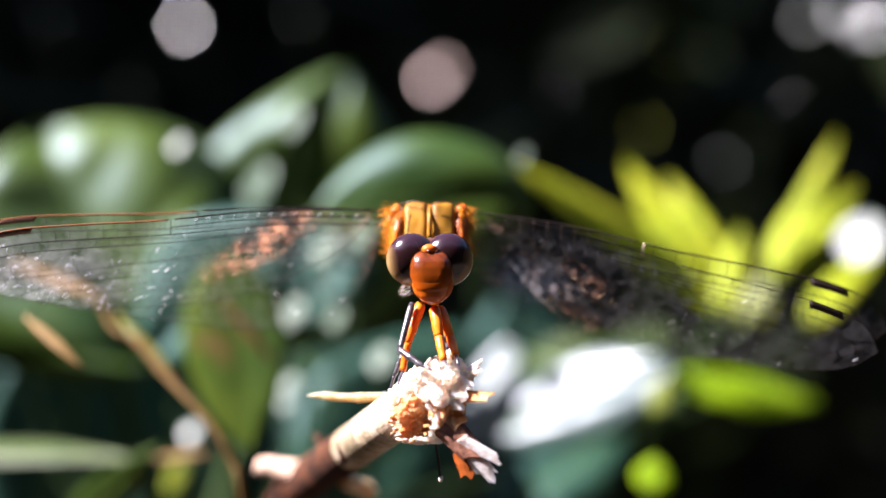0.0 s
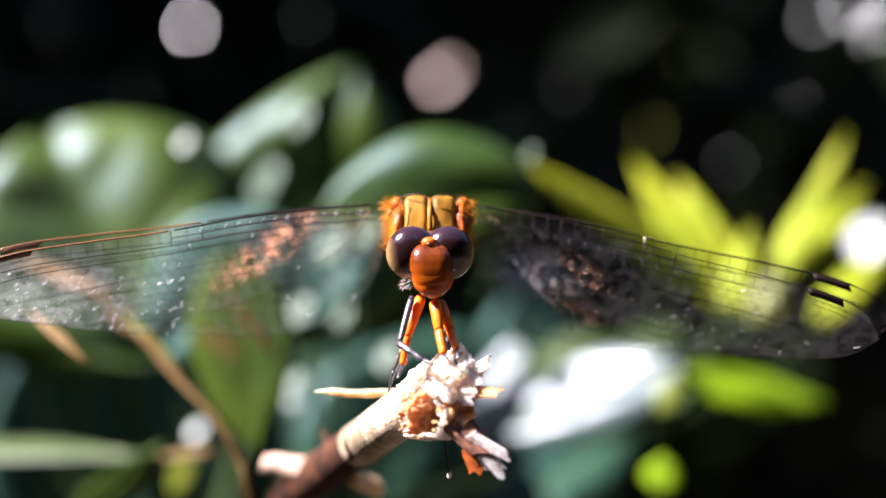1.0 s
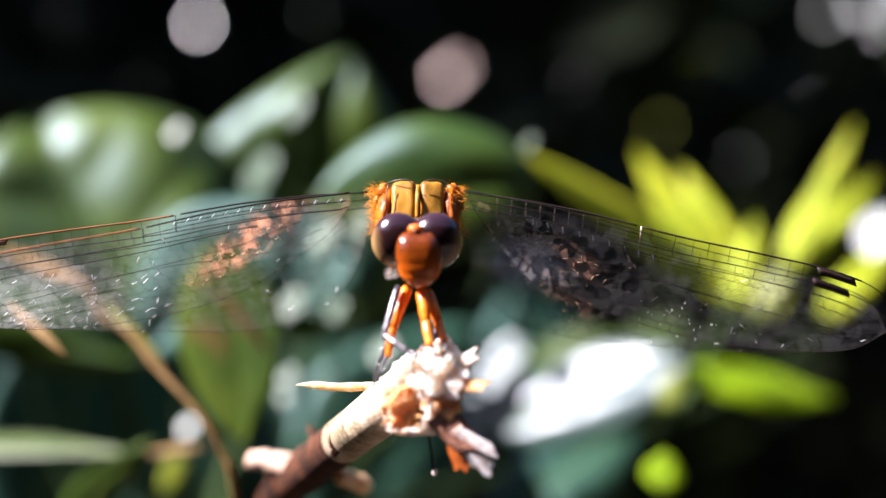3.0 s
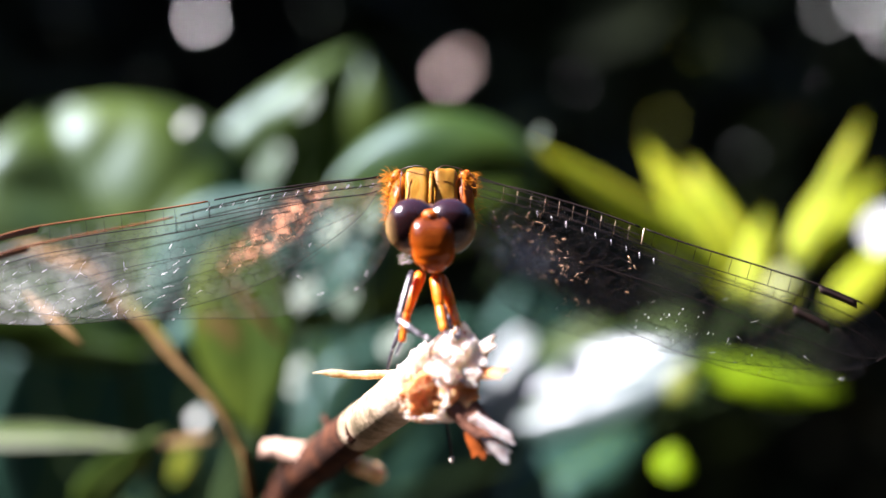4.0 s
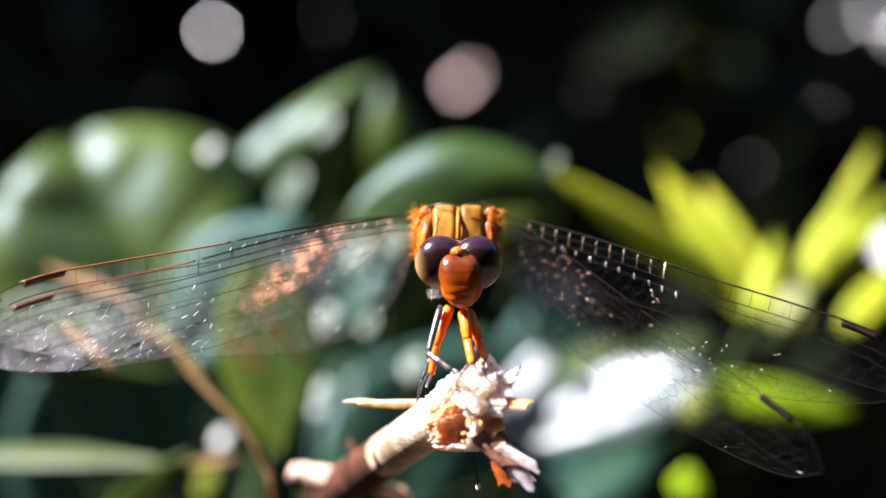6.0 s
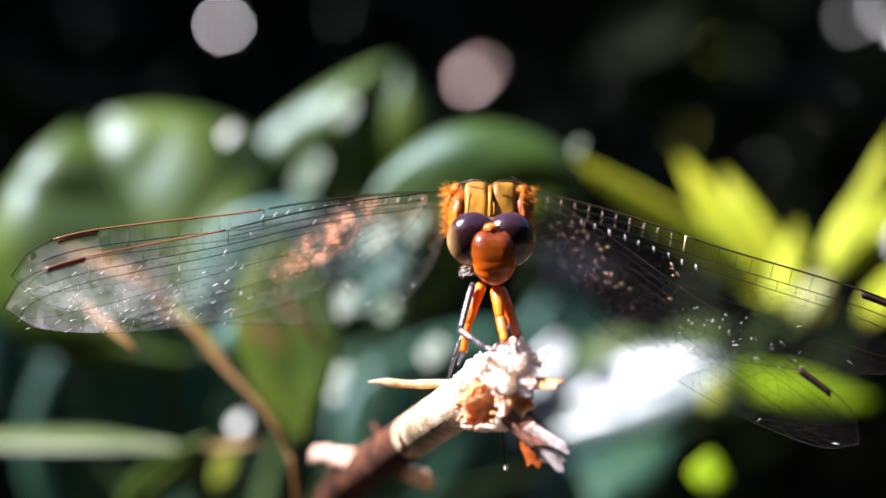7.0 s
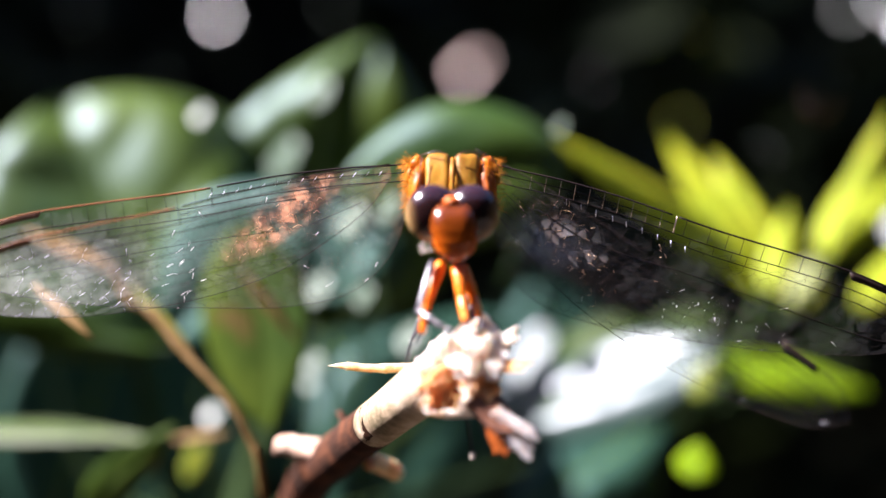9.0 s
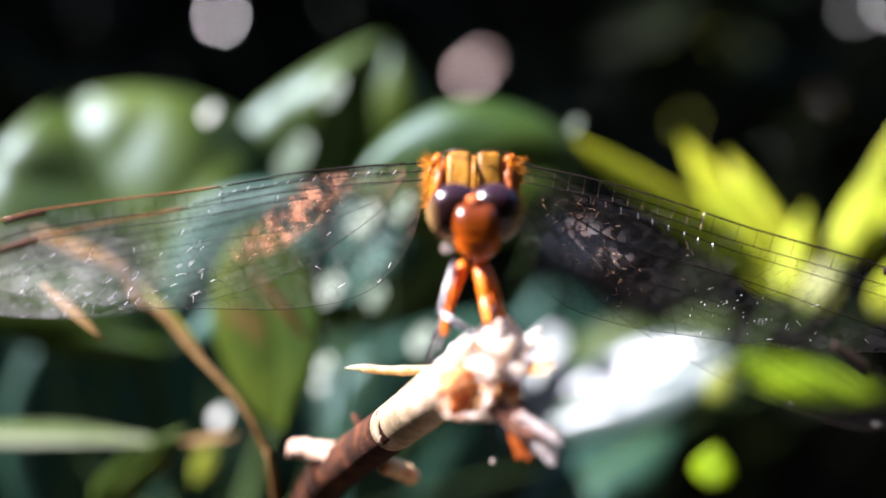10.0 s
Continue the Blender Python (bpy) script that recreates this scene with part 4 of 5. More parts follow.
# thorax
bm = bmesh.new()
blob(bm, B(0, 3.9, 1.2), (2.7, 3.9, 2.7), 40, 28, None, 0.07, 2.2, lambda u: 1 - 0.08 * math.exp(-(u.x * 4) ** 2) * max(0, u.z))
thorax = part("thorax", bm, side_orange, fly, "orange thorax")
for sx in (-1, 1):
    bm = bmesh.new()
    blob(bm, B(sx * 0.84, 1.0, 2.0), (0.82, 1.2, 1.72), 44, 36, Euler((-0.34, sx * 0.05, sx * 0.12)).to_matrix(), 0.06, 1.6, lambda u: (abs(u.x) ** 6 + abs(u.y) ** 6 + abs(u.z) ** 6) ** (-1 / 6))
    part("shoulder_plate", bm, plate_yellow, thorax, "ochre shoulder plate")
    bm = bmesh.new()
    blob(bm, B(sx * 2.25, 1.3, 1.5), (0.62, 1.5, 1.9), 24, 18, Euler((-0.2, sx * -0.1, 0)).to_matrix(), 0.18, 2.6)
    part("side_plate", bm, side_orange, thorax, "orange side plate")
    for k, (xx, yy, zz, w, h, lean) in enumerate(((2.35, 1.4, 3.25, 0.42, 0.55, 0.5), (2.75, 1.7, 2.55, 0.30, 0.62, 0.25), (2.55, 4.4, 3.1, 0.5, 0.5, 0.3), (2.62, 1.2, 1.6, 0.26, 0.70, -0.1), (2.35, 0.9, 0.7, 0.26, 0.60, -0.3))):
        bm = bmesh.new()
        blob(bm, B(sx * xx, yy, zz), (w, w * 1.4, h), 18, 14, Euler((-0.2, -sx * lean, 0)).to_matrix(), 0.22, 2.2)
        part("wing_joint", bm, side_orange if k % 2 == 0 else plate_yellow, thorax)
    bm = bmesh.new()
    tube(bm, curve([B(sx * 0.15, -0.1, 3.55), B(sx * 0.8, 0.0, 3.95), B(sx * 1.7, 0.4, 3.85), B(sx * 2.4, 1.2, 3.6)]), 0.03, 6)
    part("seam", bm, joint_dark, thorax, "dark seam")
    bm = bmesh.new()
    tube(bm, curve([B(sx * 1.95, 0.0, 3.6), B(sx * 2.05, -0.35, 2.3), B(sx * 1.95, -0.2, 1.0)]), 0.035, 6)
    part("seam", bm, joint_dark, thorax)
bm = bmesh.new()
tube(bm, curve([B(0, 0.6, 3.5), B(0, -0.25, 2.6), B(0, -0.45, 1.4)]), 0.16, 8)
part("keel", bm, plate_yellow, thorax)

# abdomen, hidden behind the thorax
ab = None
for k in range(8):
    bm = bmesh.new()
    r = 1.15 - 0.05 * k
    tube(bm, [B(0, 7.0 + 2.7 * k, 1.0 - 0.32 * k), B(0, 7.3 + 2.7 * k, 1.0 - 0.34 * k), B(0, 9.4 + 2.7 * k, 0.72 - 0.32 * k), B(0, 9.75 + 2.7 * k, 0.68 - 0.32 * k)], [r * 0.9, r, r, r * 0.88], 14)
    sgm = part("abdomen_segment", bm, side_orange, ab or fly)
    ab = ab or sgm


# legs
def leg(sx, hip, knee, ankle, toe, rf=0.30, rt=0.15, shin=None, thigh=None):
    top = rf * 0.92 if shin else rt * 1.45
    shin = shin or leg_black
    bm = bmesh.new()
    tube(bm, curve([hip, hip.lerp(knee, 0.5) + Vector((0, -0.1, 0.05)), knee], 5), [rf * 0.9] + [rf * 1.2] * 4 + [rf * 1.12] * 3 + [rf] * 2 + [rf * 0.9], 12)
    ob = part("leg", bm, thigh or leg_orange, fly, "dark bristly leg" if thigh else "orange thigh with a dark bristly shin")
    bm = bmesh.new()
    tube(bm, curve([knee, knee.lerp(ankle, 0.5) + Vector((0, -0.08, 0)), ankle], 5), [top] * 2 + [top * 0.8 + rt * 0.2] * 4 + [rt] * 4 + [rt * 0.8], 10)
    part("shin", bm, shin, ob)
    bm = bmesh.new()
    tube(bm, curve([ankle, ankle.lerp(toe, 0.5) + Vector((0, 0, 0.06)), toe], 4), [0.11] * 6 + [0.085] * 2 + [0.04], 8)
    part("foot", bm, leg_black, ob)
    rr = random.Random(int(abs(knee.x * 977 + sx * 31)))
    bm = bmesh.new()
    for k in range(22):
        f, g = (knee, ankle) if k < 12 else (hip, knee)
        p = f.lerp(g, rr.uniform(0.1, 0.95))
        d = Vector((rr.uniform(-1, 1), rr.uniform(-1, 0.2), rr.uniform(-0.5, 0.3))).normalized()
        tube(bm, [p, p + d * rr.uniform(0.3, 0.55)], [0.028, 0.008], 3)
    part("bristles", bm, leg_black, ob)
    return ob


def W(p):
    return Vector(p) - OF


leg(-1, W((-1.31, -2.2, -3.02)), W((-2.25, -3.5, -5.64)), W((-2.46, -4.0, -7.38)), W((-2.79, -5.0, -8.19)), 0.33, 0.24, leg_orange)
leg(-1, W((-1.82, -1.4, -3.35)), W((-2.28, -2.6, -5.86)), W((-3.09, -3.0, -7.84)), W((-3.46, -3.0, -9.33)), 0.26, 0.15)
leg(-1, W((-1.89, -3.0, -2.99)), W((-2.66, -4.6, -5.97)), W((-1.10, -6.0, -6.90)), W((-0.52, -6.5, -7.14)), 0.2, 0.16, None, leg_black)
leg(1, W((-0.40, -3.0, -3.29)), W((-0.10, -4.0, -5.16)), W((0.20, -5.0, -6.63)), W((0.48, -6.0, -6.90)), 0.33, 0.27, leg_orange)
leg(1, W((-0.10, -2.2, -3.32)), W((0.65, -3.0, -5.23)), W((1.01, -4.0, -6.34)), W((1.14, -5.0, -6.92)), 0.33, 0.27, leg_orange)
leg(1, W((-0.26, -0.8, -3.38)), W((0.28, 0.0, -5.12)), W((0.65, -3.0, -6.72)), W((1.07, -5.0, -7.28)), 0.28, 0.16)
bm = bmesh.new()
rh = random.Random(5)
for k in range(60):
    p = B(rh.uniform(-1.9, -0.9), rh.uniform(-2.6, -1.2), rh.uniform(-2.5, -1.7))
    d = Vector((rh.uniform(-1, 0.1), rh.uniform(-0.7, 0.4), rh.uniform(-1, 0.2))).normalized()
    tube(bm, [p, p + d * rh.uniform(0.2, 0.42)], [0.010, 0.004], 3)
part("hair", bm, hair_white, head, "pale fuzz below the eye")
bm = bmesh.new()
for k in range(900):
    p = B(rh.choice((-1, -1, 1)) * rh.uniform(1.6, 3.0), rh.uniform(0, 3), rh.uniform(0.2, 3.6))
    d = Vector((math.copysign(1, p.x + OF.x + 0.75) * rh.uniform(0.2, 1), rh.uniform(-0.8, 0.2), rh.uniform(-0.6, 0.6))).normalized()
    tube(bm, [p, p + d * rh.uniform(0.4, 0.8)], [0.016, 0.005], 3)
part("hair", bm, hair_orange, thorax, "orange fuzz")


# wings: film, veins, amber front vein and dark mark
SPAN_K = (0, 0.05, 0.15, 0.3, 0.5, 0.7, 0.85, 0.95, 1.0)
LEAD = (0.2, 0.25, 0.45, 0.45, 0.1, 0.0, -0.25, -1.1, -2.8)
TRAIL = {"hind_wing": (-0.8, -5.2, -8.3, -9.0, -8.2, -7.2, -6.0, -4.7, -2.8), "fore_wing": (-0.7, -2.4, -4.2, -6.2, -7.0, -6.7, -5.8, -4.6, -2.8)}


def smooth_line(x, ks, vs):
    for i in range(len(ks) - 1):
        if x <= ks[i + 1]:
            break
    a, b = ks[i], ks[i + 1]
    t = min(1, max(0, (x - a) / (b - a)))
    m0 = (vs[i + 1] - vs[max(i - 1, 0)]) / (ks[i + 1] - ks[max(i - 1, 0)]) * (b - a)
    m1 = (vs[min(i + 2, len(vs) - 1)] - vs[i]) / (ks[min(i + 2, len(ks) - 1)] - ks[i]) * (b - a)
    return (2 * t ** 3 - 3 * t * t + 1) * vs[i] + (t ** 3 - 2 * t * t + t) * m0 + (-2 * t ** 3 + 3 * t * t) * vs[i + 1] + (t ** 3 - t * t) * m1


def make_wing(kind, L, sx, nodus, seed, costa, stain, thin, flecks, sheen_spot):
    """One wing; thin scales its cross veins, flecks sets the white painted glints towards the tip, the last value where
    the film has painted sheen.
    """
    r = random.Random(seed)
    lead = lambda x: smooth_line(x / L, SPAN_K, LEAD)
    trail = lambda x: smooth_line(x / L, SPAN_K, TRAIL[kind])

    def lift(x, y):
        """The corrugated, slightly cambered sheet."""
        d = lead(x) - y
        return 0.05 * math.sin(min(d, 3.0) * 2.6) * max(0.0, 1 - d / 3.2) - 0.012 * (d - 3) ** 2 * (1 if d > 3 else 0) - 0.0035 * x * x * 0.25

    def V(x, y, dz=0.0):
        return Vector((sx * x, y, lift(x, y) + dz))

    root = new(kind)
    root.parent = fly
    # film
    bm = bmesh.new()
    nx, ny = 90, 26
    am = bm.verts.layers.float.new("amber")
    cl = bm.verts.layers.float.new("wing_sheen")
    grid = []
    for i in range(nx + 1):
        x = L * (1 - (1 - i / nx) ** 1.15)
        a, b = lead(x), trail(x)
        row = []
        for j in range(ny + 1):
            y = a + (b - a) * j / ny
            v = bm.verts.new(V(x, y))
            px, py, cx, cy, la, lb, amount = stain
            fx = ((x - px) * cx + (y - py) * cy) / la
            fy = ((py - y) * cx + (x - px) * cy) / lb
            v[am] = max(0.0, min(1.0, 1.8 - 1.3 * math.hypot(fx, fy))) * amount + 0.2 * max(0.0, 1 - x / 2.2)
            # painted sheen: strongest at the middle of an oval
            qx, qy, ra, rb, amount = sheen_spot
            v[cl] = amount * ease(1.25 - math.hypot((x - qx) / ra, (y - qy) / rb))
            row.append(v)
        grid.append(row)
    for i in range(nx):
        for j in range(ny):
            bm.faces.new((grid[i][j], grid[i + 1][j], grid[i + 1][j + 1], grid[i][j + 1]))
    film = part("film", bm, wing_film, root, "clear glassy film with an amber stain", tidy=False)
    # veins
    bm = bmesh.new()
    fine = 0.5 if thin < 0.5 else 1.0
    rim = [(L * i / 70, lead(L * i / 70)) for i in range(71)]
    back = [(L * i / 70, trail(L * i / 70)) for i in range(71)]
    tube(bm, [V(x, y) for x, y in back], 0.018, 4)
    tube(bm, [V(x, y) for x, y in rim if x <= L * nodus], 0.055 * fine, 6)
    tube(bm, [V(x, y) for x, y in rim if x >= L * 0.9], 0.035, 5)

    def lane(off, x0, x1, rad, slope=0.0, k=48):
        tube(bm, [V(x, max(lead(x) - off - slope * x, trail(x) + 0.1)) for x in (x0 + (x1 - x0) * i / k for i in range(k + 1))], rad * fine, 5)

    lane(0.55, 0.3, L * nodus, 0.03)
    lane(1.15, 0.2, L * 0.93, 0.034)
    lane(1.62, L * nodus * 0.6, L * 0.97, 0.028, 0.012)
    chord = lambda x: lead(x) - trail(x)
    for f, x0, x1, rad in ((0.30, 0.12, 0.96, 0.03), (0.42, 0.2, 0.9, 0.022), (0.55, 0.03, 0.80, 0.03), (0.68, 0.2, 0.66, 0.02), (0.80, 0.03, 0.5, 0.02)):
        pts = []
        for i in range(41):
            u = i / 40
            x = L * (x0 + (x1 - x0) * u)
            g2 = f + (0.98 - f) * max(0, u - 0.35) ** 1.8 * 1.4
            pts.append(V(x, lead(x) - min(1.3 + (chord(x) - 1.3) * g2 * min(1, 0.15 + x / (0.3 * L)), chord(x) * 0.985)))
        tube(bm, pts, rad * fine * (1.0 if f < 0.4 else 0.45) * (0.6 if sx < 0 else 1.0), 5)
    for k in range(9):
        x = L * (nodus + 0.03 + (0.80 - nodus - 0.05) * (k + r.uniform(-0.2, 0.2)) / 8)
        tube(bm, [V(x, lead(x)), V(x + 0.05, lead(x) - 1.15)], 0.018 * thin, 4)
        tube(bm, [V(x + 0.6, lead(x + 0.6) - 1.15), V(x + 0.65, lead(x + 0.6) - 1.75)], 0.015 * thin, 4)
    tagged(part("vein_net", bm, vein_mat, root, "fine dark net of veins", tidy=False), kind="stuff")
    # cross veins at the front edge
    bm = bmesh.new()
    n1 = 11
    for k in range(n1):
        x = L * nodus * (0.2 + 0.8 * k / (n1 - 1))
        tube(bm, [V(x, lead(x)), V(x + 0.05, lead(x) - 0.55), V(x + 0.12, lead(x) - 1.15)], (0.015 if k < n1 - 1 else 0.05) * thin, 5)
    tagged(part("crossvein", bm, cross_bright if thin >= 1 else vein_mat, root, "golden cross veins at the front edge" if thin >= 1 else "thin dark cross veins", tidy=False), kind="stuff")
    # net of cells
    bm = bmesh.new()
    spark, gold = bmesh.new(), bmesh.new()
    s = 0.52
    pts, edges = {}, []

    def node(i, j, which):
        key = (i, j, which)
        if key not in pts:
            hx = s * math.sqrt(3) * (i + 0.5 * (j % 2)) + (0 if which == 0 else 0)
            hy = -s * 1.5 * j + (0 if which == 0 else -s)
            pts[key] = (hx + r.uniform(-0.16, 0.16), hy + r.uniform(-0.13, 0.13))
        return key

    cols_, rows2 = int(L / (s * 1.732)) + 2, 14
    for j in range(rows2):
        for i in range(cols_):
            a = node(i, j, 0)
            b = node(i, j, 1)
            edges.append((a, b))
            if j % 2 == 0:
                edges += [(b, node(i - 1, j + 1, 0)), (b, node(i, j + 1, 0))]
            else:
                edges += [(b, node(i, j + 1, 0)), (b, node(i + 1, j + 1, 0))]
    # white dashes painted as glints along the front edge
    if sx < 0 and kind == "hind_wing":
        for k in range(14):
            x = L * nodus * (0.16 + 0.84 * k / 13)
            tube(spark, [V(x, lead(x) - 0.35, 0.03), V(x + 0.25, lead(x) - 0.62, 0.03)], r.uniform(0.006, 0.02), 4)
    if thin >= 1:
        # white strokes painted as lit cross veins at the front, golden ones and white glints lower down
        for k in range(9):
            x = L * (0.17 + 0.035 * k) + r.uniform(-0.1, 0.1)
            y = lead(x) - 1.2 - 0.07 * k
            tube(spark, [V(x, y, 0.03), V(x + 0.12, y - r.uniform(0.3, 0.5), 0.03)], r.uniform(0.012, 0.03), 4)
        for k in range(16):
            x = L * r.uniform(0.12, 0.42)
            y = lead(x) - r.uniform(2.2, 6.5)
            if y > trail(x) + 0.3:
                tube(gold, [V(x, y, 0.03), V(x + r.uniform(0.1, 0.3), y + r.uniform(-0.3, 0.1), 0.03)], r.uniform(0.015, 0.04), 4)
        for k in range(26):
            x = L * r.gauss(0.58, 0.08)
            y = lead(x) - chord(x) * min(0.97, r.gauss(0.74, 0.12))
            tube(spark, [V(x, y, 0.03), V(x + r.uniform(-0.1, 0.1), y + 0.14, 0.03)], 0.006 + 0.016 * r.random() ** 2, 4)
    for a, b in edges:
        (x1, y1), (x2, y2) = pts[a], pts[b]
        if min(x1, x2) < L * 0.06 or max(x1, x2) > L * 0.995:
            continue
        y1, y2 = y1 - 0.9, y2 - 0.9
        lo1, lo2 = trail(x1), trail(x2)
        if (y1 < lo1 and y2 < lo2) or y1 > lead(x1) - 1.2 or y2 > lead(x2) - 1.2:
            continue
        tube(bm, [V(x1, max(y1, lo1)), V(x2, max(y2, lo2))], r.uniform(0.005, 0.009) * (1.4 if sx > 0 else 1.0), 3, False)
        u, w = x1 / L, (lead(x1) - y1) / max(0.5, chord(x1))
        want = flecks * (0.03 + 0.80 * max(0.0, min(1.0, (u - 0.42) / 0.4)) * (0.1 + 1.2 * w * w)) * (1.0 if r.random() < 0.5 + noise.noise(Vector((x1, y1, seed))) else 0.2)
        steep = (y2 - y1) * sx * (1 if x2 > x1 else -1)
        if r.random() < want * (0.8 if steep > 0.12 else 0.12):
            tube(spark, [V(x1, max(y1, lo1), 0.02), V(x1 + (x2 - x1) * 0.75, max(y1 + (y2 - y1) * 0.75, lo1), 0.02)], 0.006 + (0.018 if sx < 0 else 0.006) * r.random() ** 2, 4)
        px, py, cx, cy, la, lb, amount = stain
        if math.hypot(((x1 - px) * cx + (y1 - py) * cy) / la, ((py - y1) * cx + (x1 - px) * cy) / lb) < 1.15 and r.random() < 0.85 * amount or thin >= 1 and x1 < L * 0.24 and w < 0.45 and r.random() < 0.35:
            tube(gold, [V(x1, max(y1, lo1), 0.02), V(x1 + (x2 - x1) * 0.6, max(y1 + (y2 - y1) * 0.6, lo1), 0.02)], r.uniform(0.007, 0.017), 4)
    tagged(part("cell_net", bm, vein_mat, root, "fine net of cells", tidy=False), kind="stuff")
    tagged(part("glint_net", spark, fleck_mat, root, "tiny white strokes painted as glints on the veins", tidy=False), kind="stuff")
    tagged(part("golden_net", gold, gold_mat, root, "golden veins in the amber stain", tidy=False), kind="stuff")
    bm = bmesh.new()
    tube(bm, [V(x, y, 0.02) for x, y in rim if L * nodus <= x <= L * 0.91], 0.06 * fine, 6)
    # amber on the lit left wings, a dark copy on the unlit right
    part("front_vein", bm, costa, root, "amber front vein" if costa == costa_mat else "front vein coloured dark as unlit")
    bm = bmesh.new()
    a, deep = [], 0.52 if sx > 0 else 0.38
    for i in range(9):
        x = L * (0.80 + 0.085 * i / 8)
        y = lead(x)
        a.append([bm.verts.new(V(x + (0.25 if q in (2, 3) else 0), yy, dz)) for q, (yy, dz) in enumerate(((y - 0.02, 0.06), (y - 0.02, -0.06), (y - deep, -0.06), (y - deep, 0.06)))])
    for p, q in zip(a, a[1:]):
        for k in range(4):
            bm.faces.new((p[k], p[(k + 1) % 4], q[(k + 1) % 4], q[k]))
    bm.faces.new(a[0][::-1])
    bm.faces.new(a[-1])
    # browner copy on the left wings, where the mark is lit
    part("wing_mark", bm, stigma_mat if sx > 0 else brown_mark, root, "dark brown wing mark")
    return root


WING_ROWS = []
WING_ROWS.append((make_wing("hind_wing", 30.2, 1, 0.41, 1, vein_mat, (7.0, -4.6, 0.75, -0.66, 4.2, 1.3, 0.28), 1, 0.22, (5.2, -4.0, 3.6, 1.9, 1.8)), [
    (0, 0.00303, 0.00636, 0.01013, 109.321, 11.095, -7.388),
    (0.5, 0.00299, 0.00636, 0.01014, 109.329, 11.272, -7.405),
    (1, 0.00294, 0.00637, 0.01015, 109.326, 11.230, -7.419),
    (1.5, 0.00292, 0.00637, 0.01015, 109.347, 11.689, -7.438),
    (2, 0.00291, 0.00637, 0.01015, 109.372, 12.195, -7.454),
    (2.5, 0.00291, 0.00637, 0.01016, 109.358, 11.921, -7.447),
    (2.7, 0.00291, 0.00637, 0.01016, 109.358, 11.921, -7.447),
    (3.8, 0.00272, 0.00640, 0.01020, 109.311, 14.752, -10.134),
    (4, 0.00256, 0.00643, 0.01024, 109.272, 17.068, -12.333),
    (4.5, 0.00241, 0.00655, 0.01031, 107.303, 18.824, -27.304),
    (5, 0.00225, 0.00661, 0.01035, 107.667, 17.156, -24.667),
    (5.4, 0.00225, 0.00661, 0.01035, 107.667, 17.156, -24.667),
    (5.5, 0.00372, 0.00560, 0.00978, 105.149, 18.004, -38.070),
    (5.7, 0.00291, 0.00616, 0.01009, 106.534, 17.538, -30.698),
    (6.8, 0.00249, 0.00647, 0.01027, 109.580, 15.918, -6.718),
    (7, 0.00175, 0.00666, 0.01049, 108.922, 16.208, -15.109),
    (7.5, 0.00281, 0.00639, 0.01017, 109.862, 15.794, -3.122),
    (8, 0.00258, 0.00641, 0.01023, 109.803, 15.084, -3.140),
    (8.5, 0.00264, 0.00640, 0.01022, 109.850, 15.665, -3.141),
    (9, 0.00281, 0.00639, 0.01017, 109.916, 16.432, -3.132),
    (9.5, 0.00293, 0.00639, 0.01014, 109.810, 15.143, -3.097),
    (10, 0.00279, 0.00640, 0.01018, 109.827, 15.367, -3.119),
]))
WING_ROWS.append((make_wing("hind_wing", 30.2, -1, 0.44, 2, costa_mat, (8.6, -2.1, 0.85, -0.52, 4.2, 1.1, 1.0), 0.6, 2.2, (25.5, -4.4, 9.0, 4.0, 0.45)), [
    (0, -0.00309, 0.00633, 0.01019, 109.038, -0.818, 9.380),
    (0.5, -0.00269, 0.00640, 0.01020, 109.023, -1.472, 9.529),
    (1, -0.00280, 0.00638, 0.01019, 109.033, -6.024, 9.539),
    (1.5, -0.00322, 0.00631, 0.01014, 109.056, -6.883, 9.403),
    (2, -0.00291, 0.00636, 0.01017, 109.062, -7.530, 9.526),
    (2.5, -0.00323, 0.00631, 0.01013, 109.068, -7.475, 9.411),
    (2.7, -0.00323, 0.00631, 0.01013, 109.068, -7.475, 9.411),
    (3.8, -0.00255, 0.00646, 0.01023, 108.857, -7.968, 12.198),
    (4, -0.00200, 0.00658, 0.01031, 108.684, -8.372, 14.479),
    (4.5, -0.00306, 0.00625, 0.01013, 107.714, -10.720, 23.083),
    (5, -0.00261, 0.00644, 0.01022, 107.648, -10.120, 23.494),
    (5.4, -0.00261, 0.00644, 0.01022, 107.648, -10.120, 23.494),
    (5.5, -0.00357, 0.00586, 0.01002, 106.287, -9.750, 31.911),
    (5.7, -0.00304, 0.00618, 0.01013, 107.036, -9.954, 27.282),
    (6.8, -0.00273, 0.00640, 0.01020, 108.927, -5.809, 10.898),
    (7, -0.00260, 0.00642, 0.01021, 108.699, -6.849, 14.079),
    (7.5, -0.00278, 0.00639, 0.01019, 109.025, -5.364, 9.534),
    (8, -0.00285, 0.00637, 0.01018, 109.103, -9.220, 9.591),
    (8.5, -0.00269, 0.00640, 0.01020, 109.088, -8.823, 9.641),
    (9, -0.00265, 0.00641, 0.01021, 109.061, -7.795, 9.628),
    (9.5, -0.00281, 0.00638, 0.01019, 109.050, -7.051, 9.553),
    (10, -0.00301, 0.00635, 0.01016, 109.065, -7.586, 9.492),
]))
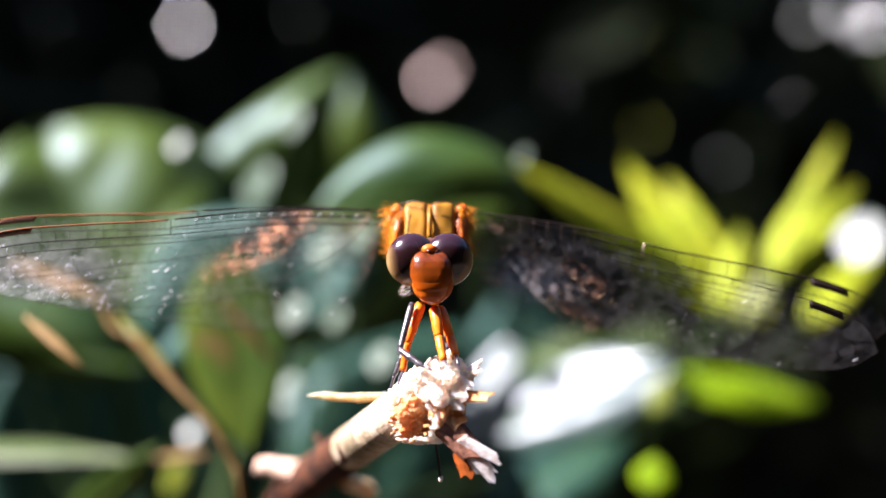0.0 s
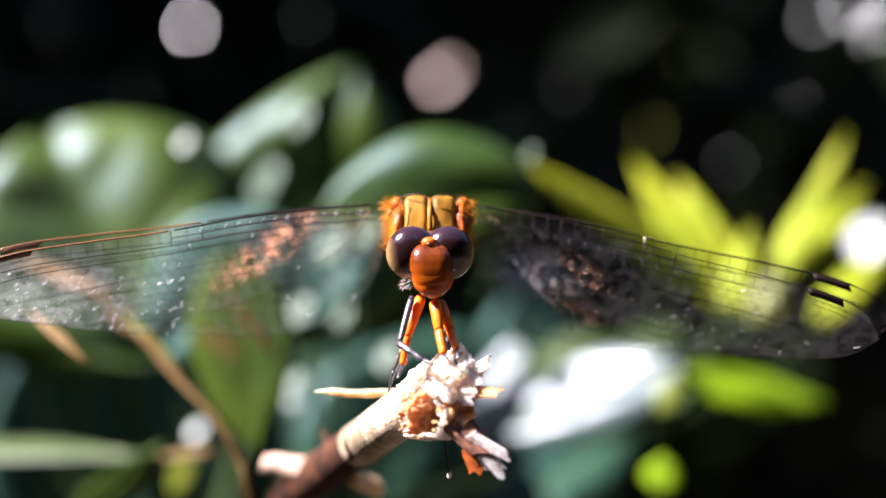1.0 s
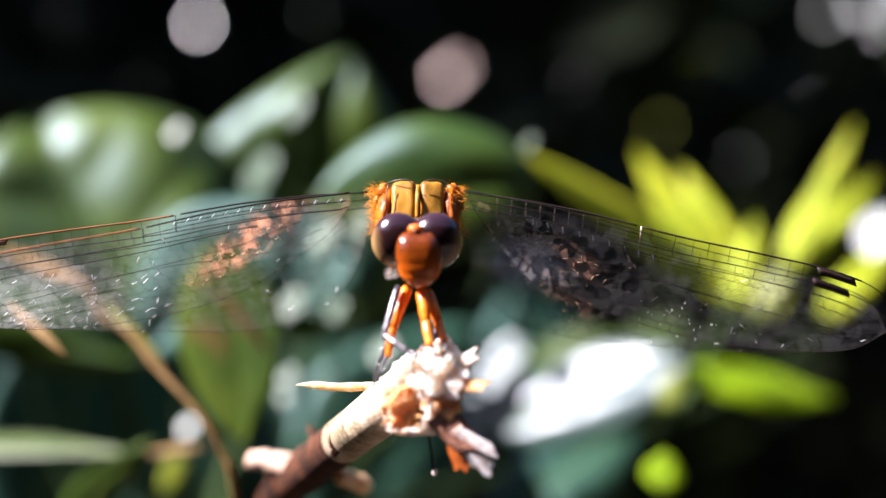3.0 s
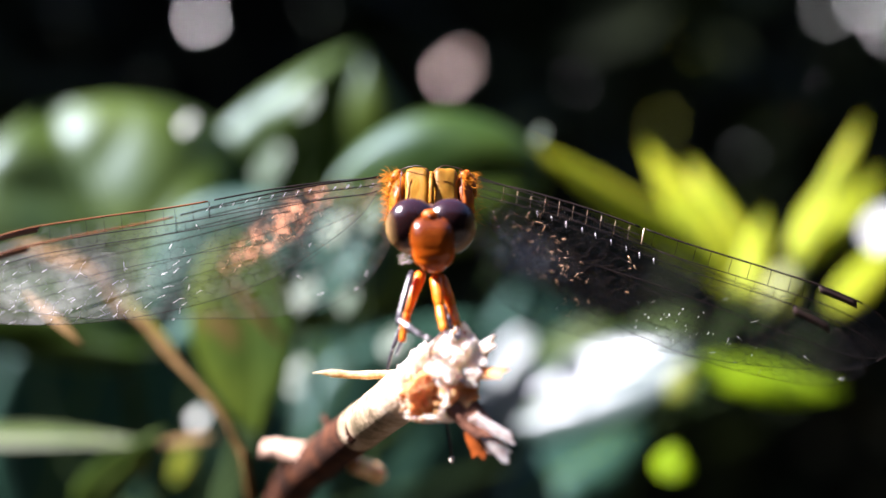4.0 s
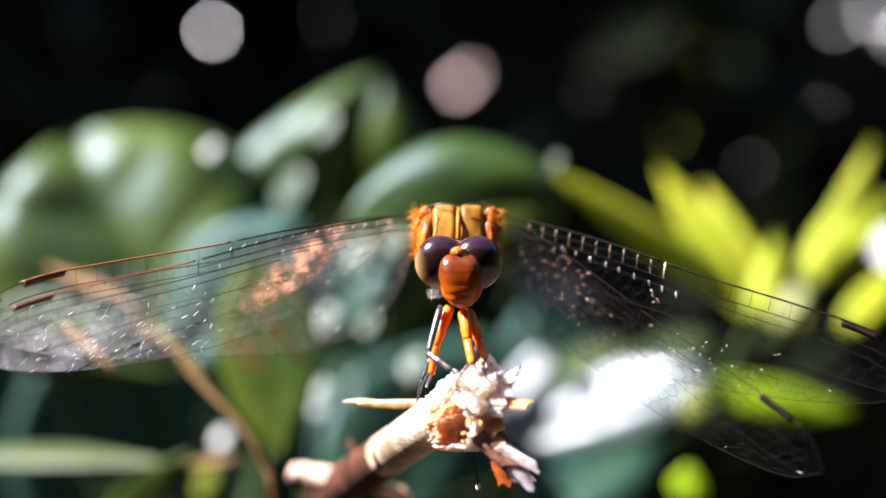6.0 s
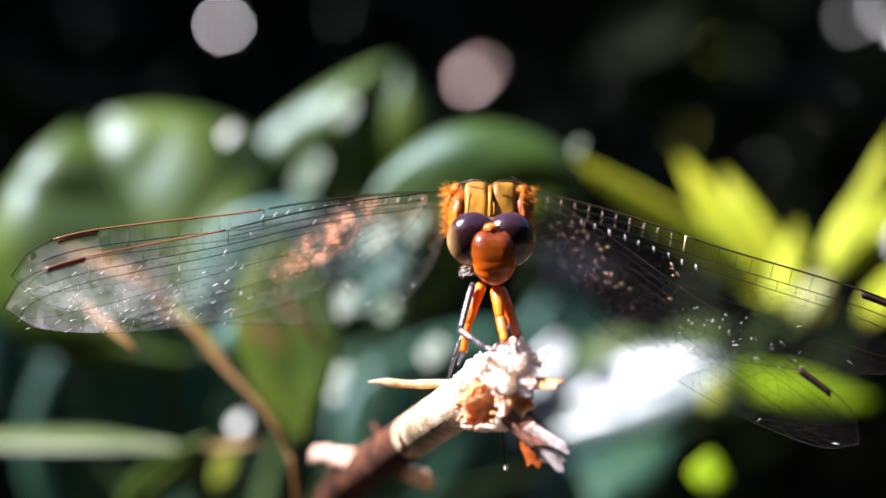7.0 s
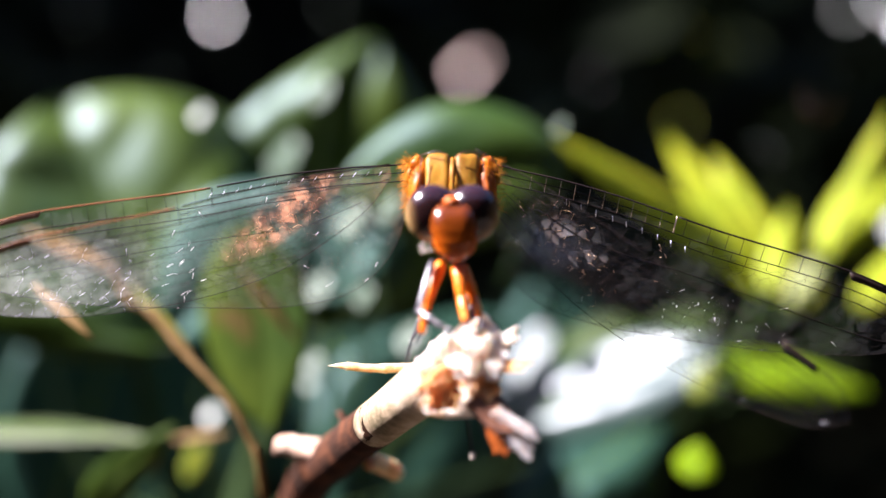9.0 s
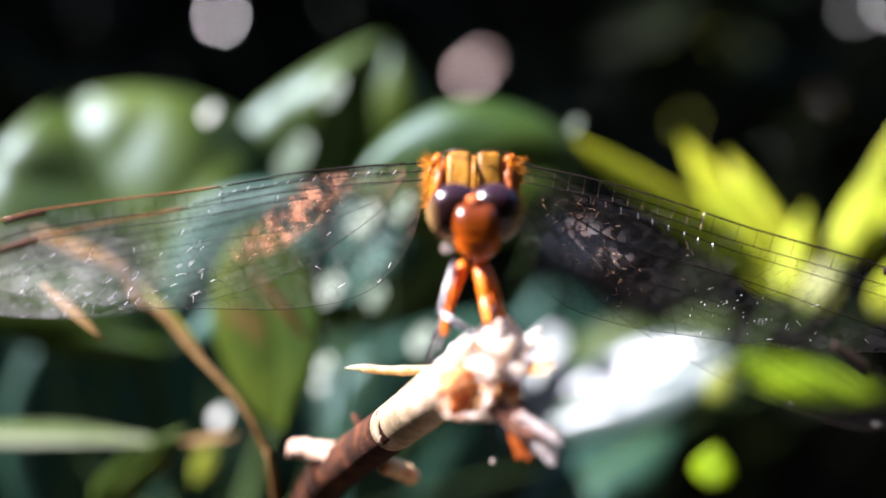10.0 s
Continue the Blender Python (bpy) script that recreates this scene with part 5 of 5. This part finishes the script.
WING_ROWS.append((make_wing("fore_wing", 28.4, 1, 0.48, 3, vein_mat, (8, -3, 0.85, -0.5, 2, 0.8, 0.25), 0.45, 0.12, (24.0, -4.5, 6.0, 2.5, 0.0)), [
    (0, 0.00401, 0.00403, 0.00994, 121.143, 15.203, -7.280),
    (0.5, 0.00404, 0.00403, 0.00993, 121.169, 15.513, -7.282),
    (1, 0.00363, 0.00408, 0.01006, 121.061, 14.318, -7.363),
    (1.5, 0.00365, 0.00408, 0.01005, 121.094, 14.748, -7.373),
    (2, 0.00346, 0.00410, 0.01010, 121.066, 14.476, -7.420),
    (2.5, 0.00362, 0.00408, 0.01006, 121.061, 14.327, -7.367),
    (2.7, 0.00362, 0.00408, 0.01006, 121.061, 14.327, -7.367),
    (3.8, 0.00294, 0.00420, 0.01026, 120.637, 18.671, -12.060),
    (4, 0.00239, 0.00429, 0.01043, 120.291, 22.225, -15.899),
    (4.5, 0.00152, 0.00494, 0.01124, 116.757, 34.003, -32.149),
    (5, 0.00161, 0.00487, 0.01114, 116.869, 33.198, -31.583),
    (5.4, 0.00161, 0.00487, 0.01114, 116.869, 33.198, -31.583),
    (5.5, 0.00248, 0.00443, 0.01048, 111.195, 29.548, -45.653),
    (5.7, 0.00200, 0.00467, 0.01084, 114.316, 31.556, -37.915),
    (6.8, 0.00145, 0.00469, 0.01113, 120.058, 31.762, -21.388),
    (7, 0.00145, 0.00469, 0.01115, 120.108, 32.418, -21.557),
    (7.5, 0.00145, 0.00469, 0.01112, 120.037, 31.481, -21.316),
    (8, 0.00154, 0.00463, 0.01098, 119.884, 28.906, -20.590),
    (8.5, 0.00179, 0.00453, 0.01081, 119.895, 27.959, -20.111),
    (9, 0.00142, 0.00470, 0.01113, 120.005, 31.184, -21.274),
    (9.5, 0.00223, 0.00437, 0.01057, 120.053, 28.393, -19.739),
    (10, 0.00200, 0.00446, 0.01072, 120.069, 29.483, -20.214),
]))
WING_ROWS.append((make_wing("fore_wing", 28.4, -1, 0.48, 4, costa_mat, (8, -3, 0.85, -0.5, 2, 0.8, 0.35), 0.5, 1.5, (24.0, -4.2, 8.0, 3.6, 0.45)), [
    (0, -0.00414, 0.00397, 0.01022, 120.540, -3.223, 9.218),
    (0.5, -0.00397, 0.00399, 0.01020, 120.520, -4.293, 9.289),
    (1, -0.00414, 0.00396, 0.01010, 120.536, -7.914, 9.287),
    (1.5, -0.00471, 0.00388, 0.00999, 120.574, -8.757, 9.102),
    (2, -0.00448, 0.00391, 0.01000, 120.587, -9.606, 9.206),
    (2.5, -0.00456, 0.00390, 0.00996, 120.607, -10.136, 9.190),
    (2.7, -0.00456, 0.00390, 0.00996, 120.607, -10.136, 9.190),
    (3.8, -0.00394, 0.00394, 0.01006, 120.019, -11.119, 13.331),
    (4, -0.00343, 0.00398, 0.01014, 119.538, -11.924, 16.720),
    (4.5, -0.00440, 0.00330, 0.00984, 117.050, -13.525, 27.945),
    (5, -0.00410, 0.00344, 0.00991, 116.937, -13.737, 28.359),
    (5.4, -0.00410, 0.00344, 0.00991, 116.937, -13.737, 28.359),
    (5.5, -0.00541, 0.00204, 0.00948, 113.894, -13.316, 38.548),
    (5.7, -0.00469, 0.00281, 0.00972, 115.568, -13.548, 32.944),
    (6.8, -0.00438, 0.00386, 0.01000, 120.297, -9.972, 11.280),
    (7, -0.00433, 0.00373, 0.00996, 119.644, -11.438, 16.072),
    (7.5, -0.00440, 0.00392, 0.01002, 120.577, -9.343, 9.226),
    (8, -0.00422, 0.00382, 0.00998, 120.012, -11.709, 13.878),
    (8.5, -0.00411, 0.00391, 0.00999, 120.352, -11.946, 11.671),
    (9, -0.00403, 0.00392, 0.01000, 120.362, -12.410, 11.731),
    (9.5, -0.00421, 0.00389, 0.00998, 120.353, -11.789, 11.618),
    (10, -0.00437, 0.00386, 0.00993, 120.380, -12.277, 11.564),
]))


def motions():
    """The insect shifts its weight on the twig and swings its wings forward."""
    walk(fly, [(t, pose(*p)) for t, *p in FLY_ROWS])
    for wing, rows in WING_ROWS:
        walk(wing, [(t, pose(*p)) for t, *p in rows])


motions()
